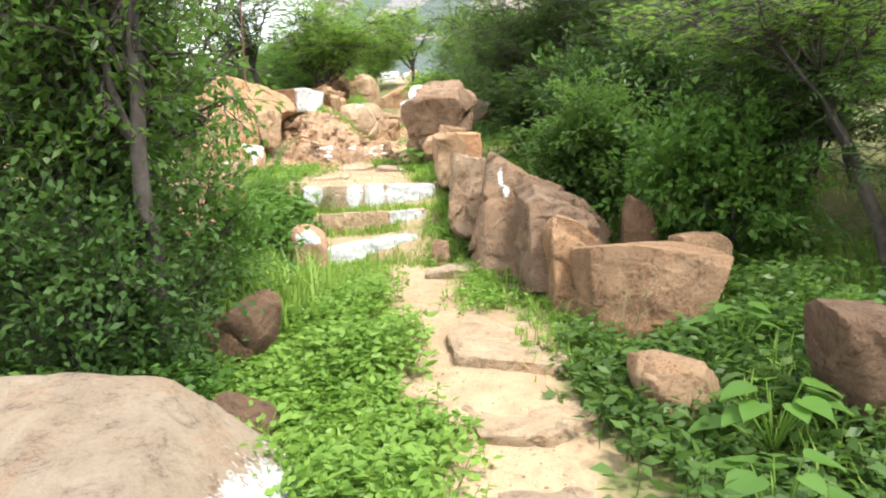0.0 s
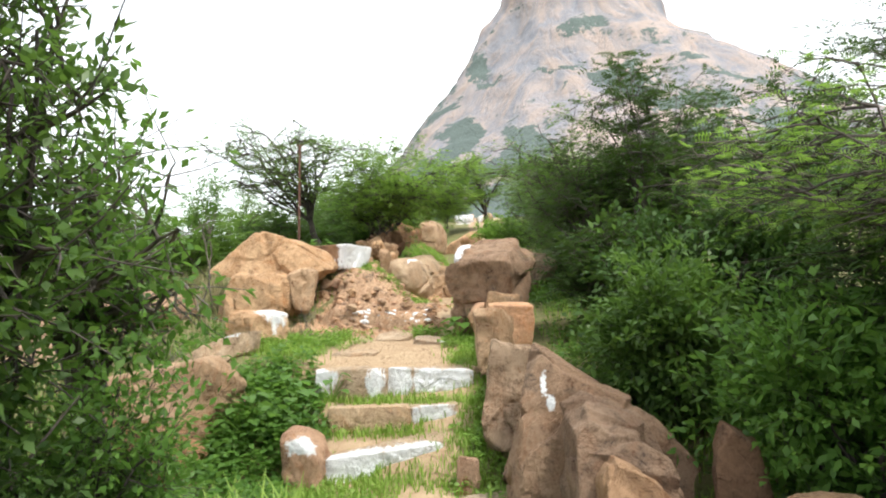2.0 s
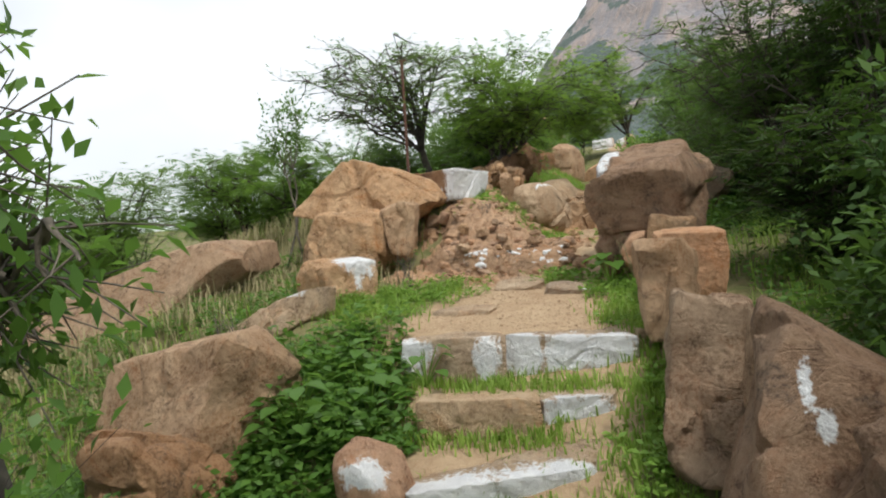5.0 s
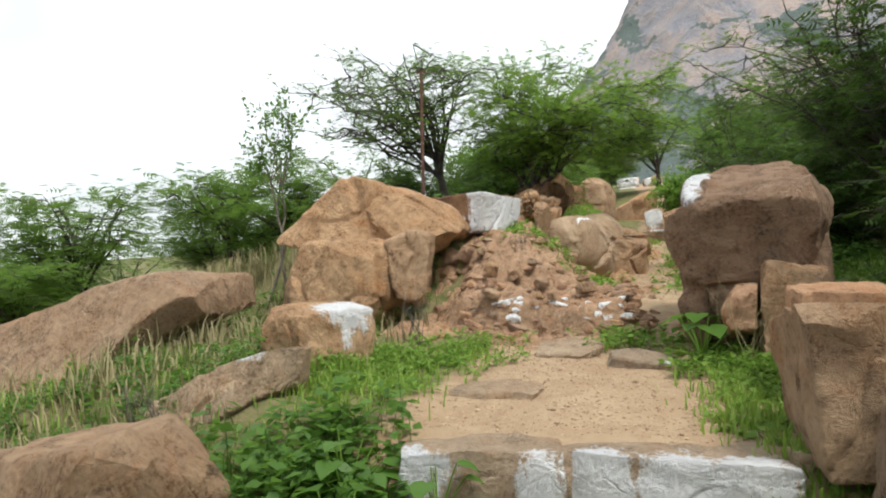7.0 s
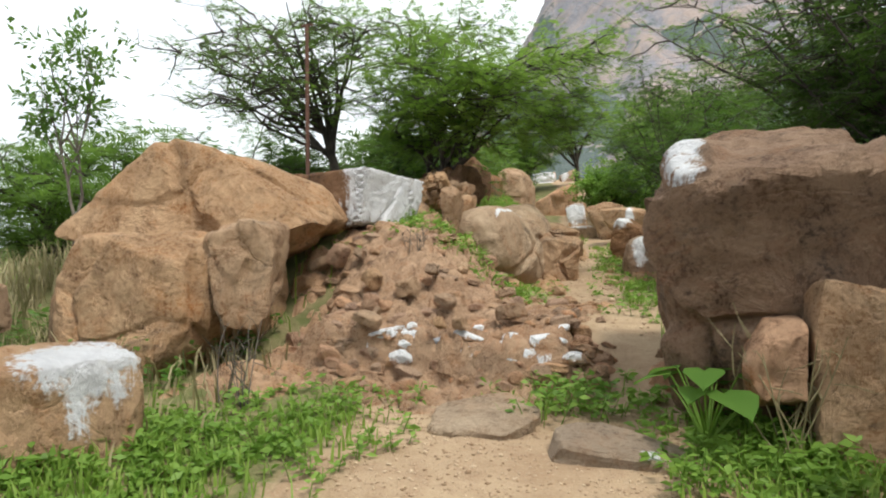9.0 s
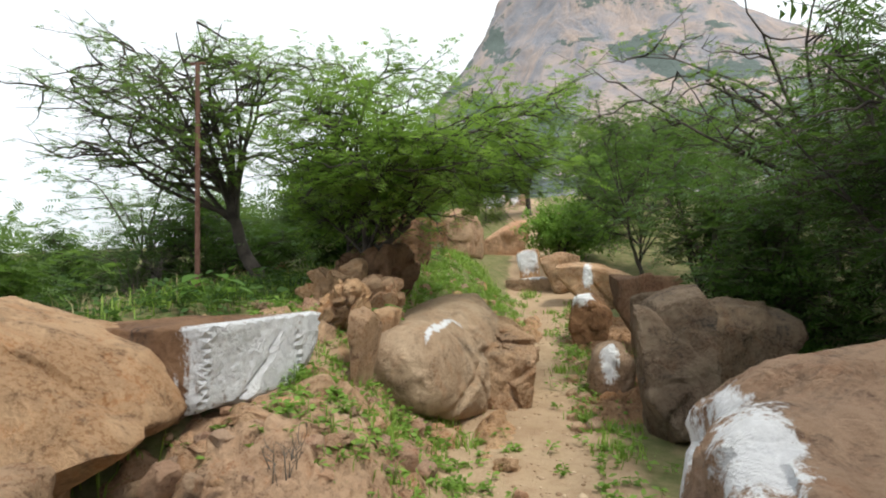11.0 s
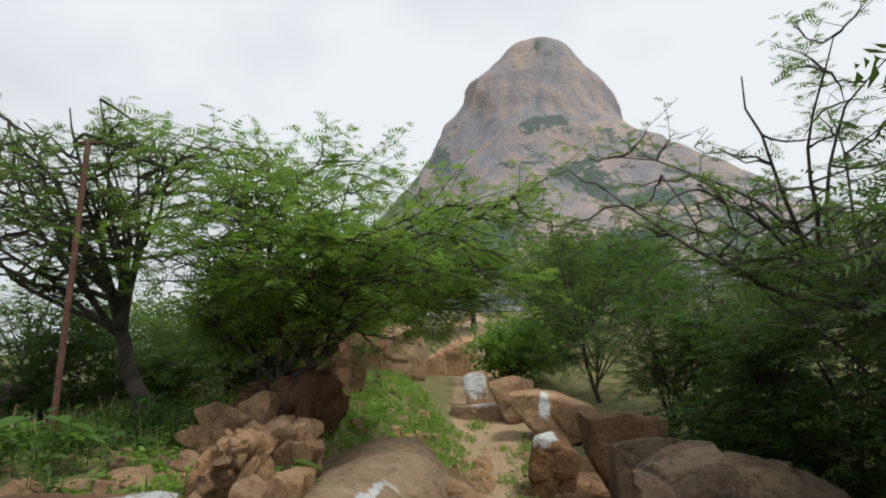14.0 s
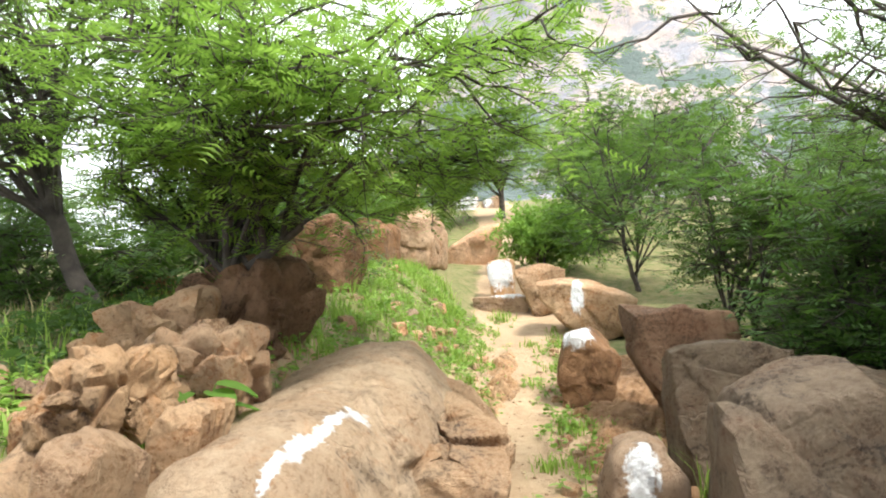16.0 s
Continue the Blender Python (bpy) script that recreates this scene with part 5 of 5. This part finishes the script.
def herbs(name, label, n, seed, boxes, height, leaf_n, size, mat=None, follow=False):
    """Soft weeds: short stems with pairs of pointed leaves."""
    x, y, rs = scatter(n, seed, boxes, follow)
    hgt = height * rs.uniform(0.5, 1.2, n) * (0.7 + 0.5 * wobble(x, y, 3.1, seed))
    hgt = np.clip(hgt, 0.03, None)
    z = ground_z(x, y)
    top = np.stack([x + rs.normal(size=n) * 0.3 * hgt, y + rs.normal(size=n) * 0.3 * hgt, z + hgt], -1)
    foot = np.stack([x, y, z - 0.01], -1)
    t = rs.uniform(0.25, 1.0, (n, leaf_n))
    at = foot[:, None] + (top - foot)[:, None] * t[..., None]
    az = rs.uniform(0, 2 * np.pi, (n, leaf_n))
    way = np.stack([np.cos(az), np.sin(az), rs.uniform(-0.35, 0.5, (n, leaf_n))], -1)
    at = at + way * rs.uniform(0.0, 0.3, (n, leaf_n, 1)) * hgt[:, None, None]
    s = size * rs.uniform(0.55, 1.25, (n, leaf_n))
    v, f = leaf_quads(at.reshape(-1, 3), way.reshape(-1, 3), s.ravel(), s.ravel() * 0.5, rs, 0.18)
    sv, sf = tubes([(np.stack([a, b]), np.array([0.003, 0.002])) for a, b in zip(foot, top)], 3)
    me = mesh_np(name, np.vstack([v, sv]), np.vstack([f, sf + len(v)]), (mat or herb_leaf,))
    return tagged(new(name, me), label, "weeds", kind="stuff")


def grass(name, label, n, seed, boxes, height, mat=None, follow=False, width=0.006, tuft=0.0):
    x, y, rs = scatter(n, seed, boxes, follow)
    if tuft:
        k = max(1, n // 40)
        cxs, cys = x[:k], y[:k]
        w = rs.randint(0, k, n)
        x, y = cxs[w] + rs.normal(size=n) * tuft, cys[w] + rs.normal(size=n) * tuft
    h = height * rs.uniform(0.45, 1.25, n)
    az = rs.uniform(0, 2 * np.pi, n)
    lean_ = rs.uniform(0.1, 0.75, n)
    d = np.stack([np.cos(az), np.sin(az), np.zeros(n)], -1)
    s = np.stack([-np.sin(az), np.cos(az), np.zeros(n)], -1) * (width * rs.uniform(0.6, 1.3, n))[:, None]
    b = np.stack([x, y, ground_z(x, y) - 0.01], -1)
    m = b + d * (lean_ * h * 0.35)[:, None] + np.array([0, 0, 1]) * (h * 0.62)[:, None]
    t = b + d * (lean_ * h)[:, None] + np.array([0, 0, 1]) * (h * (1.02 - 0.35 * lean_))[:, None]
    v = np.stack([b - s, b + s, m + s * 0.7, m - s * 0.7, t + s * 0.08, t - s * 0.08], 1).reshape(-1, 3)
    i = np.arange(n)[:, None] * 6
    f = np.vstack([i + [0, 1, 2, 3], i + [3, 2, 4, 5]])
    return tagged(new(name, mesh_np(name, v, f, (mat or grass_leaf,))), label, "grass", kind="stuff")


herbs("weeds", "lush pale green weeds beside the path", 2300, 1, [(0.3, 1.15, 2.0, 3.5), (0.15, 0.85, 3.4, 4.7), (-0.3, 0.5, 3.3, 4.8), (0.1, 0.55, 4.7, 5.6)], 0.22, 11, 0.066)
herbs("weeds", "leafy green weeds among the boulders", 1000, 2, [(2.0, 3.4, 2.2, 4.4), (1.85, 2.1, 3.4, 4.6), (2.5, 3.6, 4.2, 5.2)], 0.28, 10, 0.08, dark_broad)
herbs("weeds", "broad green weeds before the thicket", 900, 3, [(-1.6, -0.1, 3.1, 4.0)], 0.26, 12, 0.06, broad_leaf)
herbs("weeds", "tall tangled green weeds below the steps", 1200, 21, [(-2.6, -0.35, 4.8, 7.4)], 0.28, 11, 0.075, broad_leaf)
herbs("weeds", "rough green weeds on the open slope", 1800, 22, [(-5.5, -1.9, 6.5, 11.0)], 0.2, 9, 0.06, broad_leaf)
herbs("weeds", "green weeds at the stones' feet", 500, 23, [(1.25, 1.5, 5.2, 6.6), (0.95, 1.2, 6.6, 8.3), (0.35, 0.9, 9.4, 10.2), (-0.2, 0.3, 10.0, 10.4)], 0.13, 10, 0.05)
herbs("weeds", "low green weeds between the slabs", 420, 4, [(1.75, 2.05, 4.3, 6.2), (2.3, 3.4, 5.3, 6.6), (1.3, 1.5, 5.6, 6.4)], 0.13, 10, 0.05)
herbs("weeds", "broad leaved weeds beside the upper step", 300, 5, [(-1.6, -0.6, 6.9, 8.0), (-1.4, -0.8, 7.9, 8.3)], 0.3, 11, 0.09, broad_leaf)
herbs("weeds", "green weeds along the terrace edge", 420, 6, [(0.6, 0.95, 8.5, 10.2), (-1.9, -1.15, 8.6, 9.8)], 0.12, 9, 0.05)
herbs("weeds", "green creeping weeds on the rocky bank", 800, 7, [(-1.4, -0.35, 15.0, 20.5), (0.2, 0.42, 14.0, 19.0), (-1.0, -0.3, 12.0, 13.2), (0.2, 0.5, 11.4, 14.0)], 0.11, 9, 0.05, follow=True)
herbs("weeds", "green weeds on the rocky bank above the trail", 800, 24, [(-2.4, -0.9, 12.6, 15.0), (-1.5, -0.7, 9.3, 10.2), (-1.6, -0.5, 11.2, 12.4)], 0.1, 9, 0.045)
herbs("weeds", "green weeds on the slope by the pole", 600, 8, [(-4.8, -2.2, 12.2, 16.0)], 0.22, 10, 0.075, dark_leaf)
herbs("weeds", "green weeds growing behind the stone row", 1100, 9, [(1.5, 3.4, 6.8, 10.2), (3.0, 5.0, 3.0, 7.0), (1.2, 3.0, 11.5, 14.0)], 0.28, 9, 0.07, broad_leaf)
grass("grass", "long bright green grass beside the path", 4200, 1, [(-0.4, 0.2, 4.4, 6.7), (-0.3, 0.45, 6.0, 6.8)], 0.11, tuft=0.1)
herbs("weeds", "small bright weeds in the grass", 420, 25, [(-0.45, 0.3, 4.3, 6.6)], 0.09, 9, 0.045)
grass("grass", "tall arching grass blades before the thicket", 420, 12, [(-0.35, 0.05, 4.5, 5.6)], 0.5, width=0.011)
grass("grass", "green grass growing between the steps", 5200, 2, [(-0.5, 0.75, 6.85, 6.98), (-0.65, 0.5, 7.4, 7.6), (-0.75, 0.6, 7.84, 8.0), (0.8, 1.1, 6.8, 8.4)], 0.10)
grass("grass", "short thin grass on the terrace sides", 3200, 3, [(0.5, 1.0, 8.5, 10.4), (-1.9, -1.15, 8.4, 9.4), (-1.3, -0.9, 9.6, 9.9), (-0.35, -0.2, 10.0, 10.3)], 0.10)
grass("grass", "thin grass in the rocks by the trail", 5500, 4, [(-1.6, -0.3, 11.2, 21.0), (0.15, 0.5, 11.0, 20.0)], 0.10, follow=True, tuft=0.06)
grass("grass", "dry straw coloured grass on the slope", 6000, 5, [(-5.5, -2.2, 7.5, 12.0), (-6.0, -3.6, 13.0, 16.5)], 0.32, dry_leaf, tuft=0.12)
grass("grass", "green grass on the open slope", 4500, 6, [(-6.0, -1.9, 6.2, 13.0), (-6.5, -2.5, 13.0, 19.0)], 0.22, tuft=0.2)
grass("grass", "rough green grass behind the stone row", 9000, 7, [(1.6, 5.5, 5.4, 14.0), (2.6, 4.5, 2.0, 5.6)], 0.22, tuft=0.2)
grass("grass", "thick green grass beside the fallen slabs", 2800, 31, [(-3.6, -1.6, 6.2, 10.2), (-1.8, -1.15, 6.2, 9.0)], 0.12, tuft=0.25)
grass("grass", "thin dry grass beside the fallen slabs", 2600, 32, [(-3.6, -1.7, 6.4, 10.4)], 0.18, dry_leaf, tuft=0.2)
grass("grass", "grass tufts at the stones' feet", 2600, 8, [(1.2, 1.5, 5.3, 6.6), (1.7, 2.0, 4.0, 5.5), (0.3, 0.7, 2.2, 4.4)], 0.11)

grass("grass", "long arching grass between the trail slabs", 260, 33, [(0.75, 1.25, 13.4, 15.6)], 0.42, width=0.007, tuft=0.08)
herbs("weeds", "lush green weeds on the bank under the tree", 300, 35, [(-2.8, -1.0, 15.0, 20.0)], 0.14, 10, 0.06)
grass("grass", "tufted grass on the bank under the tree", 3500, 36, [(-3.0, -0.9, 15.0, 21.0)], 0.16, tuft=0.1)
herbs("weeds", "leafy weeds behind the trail slabs", 500, 34, [(1.2, 2.4, 14.3, 18.0)], 0.3, 10, 0.09, broad_leaf)


def big_leaf_plant(x, y, h, n, size, seed, label):
    rs = np.random.RandomState(seed)
    z = gz(x, y)
    p = thing("broad_leaf_plant", label, "plant", (x, y, z))
    stems, at, way = [], [], []
    for i in range(n):
        az, t = i * 2.4 + rs.uniform(-0.4, 0.4), rs.uniform(0.4, 1)
        tip = np.array([np.cos(az) * 0.28 * h * (1.4 - t) * 2, np.sin(az) * 0.28 * h * (1.4 - t) * 2, h * t])
        stems.append((curve(np.zeros(3), tip, np.array([0, 0, 0.1 * h]), 5), np.linspace(0.006, 0.003, 5)))
        at.append(tip)
        way.append((np.cos(az), np.sin(az), -0.25))
    v, f = tubes(stems, 4)
    part("stalk", mesh_np("stalk", v, f, (herb_leaf,)), p)
    at, way = np.array(at), unit(np.array(way))
    side = unit(np.cross(way, (0, 0, 1.0)))
    for k in range(n):
        s = size * rs.uniform(0.7, 1.2)
        u = np.array([0, 0.15, 0.4, 0.7, 1.0])
        w = np.array([0.12, 0.42, 0.45, 0.28, 0.02])
        dip = np.array([0, 0.03, 0.04, 0.0, -0.1])
        c = u[:, None] * s * way[k] + dip[:, None] * s * np.array([0, 0, 1])
        e = w[:, None] * s * side[k] + np.array([0, 0, 0.07]) * s
        vv = np.vstack([c - e * (1, 1, -1), c, c + e])
        q = [(a, a + 1, a + 6, a + 5) for a in range(4)] + [(a + 5, a + 6, a + 11, a + 10) for a in range(4)]
        lm = mesh_np("leaf", vv, q, (broad_leaf,))
        lm.polygons.foreach_set("use_smooth", np.ones(8, bool))
        lo = part("leaf", lm, p)
        lo.location = tuple(at[k])


for i, (x, y, h, n, s) in enumerate(((0.45, 9.85, 0.34, 12, 0.16), (-0.75, 7.55, 0.38, 12, 0.13), (-0.5, 7.9, 0.3, 10, 0.10), (-0.95, 7.95, 0.36, 12, 0.11), (-1.05, 7.2, 0.42, 12, 0.13), (2.55, 3.1, 0.36, 14, 0.15), (2.3, 2.5, 0.32, 12, 0.13), (2.75, 4.1, 0.36, 12, 0.12), (2.5, 5.6, 0.25, 9, 0.13), (-1.45, 13.6, 0.25, 8, 0.14), (1.3, 13.3, 0.5, 12, 0.16), (-2.6, 13.2, 0.35, 10, 0.15))):
    big_leaf_plant(x, y, h, n, s, 300 + i, "broad leaved bright green plant in the weeds")

big_leaf_plant(1.65, 15.1, 0.5, 14, 0.17, 340, "broad leaved bright green plant behind the slabs")
big_leaf_plant(1.95, 15.6, 0.55, 12, 0.15, 341, "broad leaved bright green plant behind the slabs")


def dry_twigs(name, label, x, y, n, h, seed, mat=None):
    rs = np.random.RandomState(seed)
    z = gz(x, y)
    top = thing(name, label, "plant", (x, y, z))
    for i in range(n):
        az, l = rs.uniform(0, 6.28), h * rs.uniform(0.5, 1.1)
        tip = np.array([np.cos(az) * l * 0.4, np.sin(az) * l * 0.4, l])
        c = curve(rs.normal(size=3) * (0.05, 0.05, 0), tip, rs.normal(size=3) * 0.12 * l, 7)
        lines = [(c, np.linspace(0.004, 0.0015, 7))]
        for k in (3, 4, 5):
            e = c[k] + rs.normal(size=3) * 0.16 * l + (0, 0, 0.05)
            lines.append((curve(c[k], e, rs.normal(size=3) * 0.02, 4), np.linspace(0.002, 0.001, 4)))
        v, f = tubes(lines, 4)
        part("twig", mesh_np("twig", v, f, (mat or dry_leaf,)), top)


dry_twigs("dry_weed", "dry straw coloured weed before the boulder", 0.72, 9.75, 14, 0.5, 1)
dry_twigs("dry_weed", "thin dry weed stalks in the grass", 1.2, 9.4, 8, 0.45, 2)
dry_twigs("dry_weed", "bare grey twigs on the open slope", -2.1, 8.0, 12, 0.4, 3, bark_pale)
dry_twigs("dry_weed", "bare grey twigs beside the slab", -1.55, 9.9, 10, 0.35, 4, bark_pale)
dry_twigs("dry_weed", "bare thorny twigs below the pole", -4.0, 14.3, 16, 0.7, 5, bark)
dry_twigs("dry_weed", "dry twigs on the bare rock", -1.1, 11.2, 10, 0.22, 6, bark_pale)
dry_twigs("grass_stalks", "tall pale grass stalks beside the slab", 0.62, 13.5, 12, 0.45, 7)
dry_twigs("grass_stalks", "pale grass stalks before the stone slab", 2.3, 4.5, 6, 0.4, 8)
dead, dz = thing("dead_branch", "pale dead branch leaning in the thicket", "branch", (-0.55, 4.15, gz(-0.55, 4.15))), gz(-0.55, 4.15)
v, f = tubes([(curve(np.array([0, 0, 0.0]), np.array([-0.45, 0.3, 1.5]), np.array([0.1, 0, 0.1]), 9), np.linspace(0.022, 0.01, 9))], 7)
part("stem", mesh_np("stem", v, f, (bark_pale,)), dead)
v, f = tubes([(curve(np.array([-0.2, 0.12, 0.75]), np.array([0.15, 0.2, 1.25]), np.array([0.02, 0, 0.06]), 6), np.linspace(0.011, 0.004, 6))], 6)
part("side_branch", mesh_np("side_branch", v, f, (bark_pale,)), dead)

# ---------------------------------------------------------------- rusty pole
pole = thing("iron_pole", "thin rusty iron pole standing on the slope", "pole", (-3.57, 14.6, gz(-3.57, 14.6) - 0.1))
bm = bmesh.new()
bmesh.ops.create_cone(bm, cap_ends=True, segments=10, radius1=0.026, radius2=0.024, depth=5.21 - gz(-3.57, 14.6) + 0.1)
bmesh.ops.translate(bm, verts=bm.verts, vec=(0, 0, (5.21 - gz(-3.57, 14.6) + 0.1) / 2))
pm = bpy.data.meshes.new("shaft")
bm.to_mesh(pm)
bm.free()
pm.materials.append(rust)
part("shaft", pm, pole)
bm = bmesh.new()
bmesh.ops.create_cube(bm, size=1, matrix=Matrix.LocRotScale((0, 0, 5.20 - gz(-3.57, 14.6) + 0.1), None, (0.16, 0.03, 0.02)))
cm = bpy.data.meshes.new("crosspiece")
bm.to_mesh(cm)
bm.free()
cm.materials.append(rust)
part("crosspiece", cm, pole)
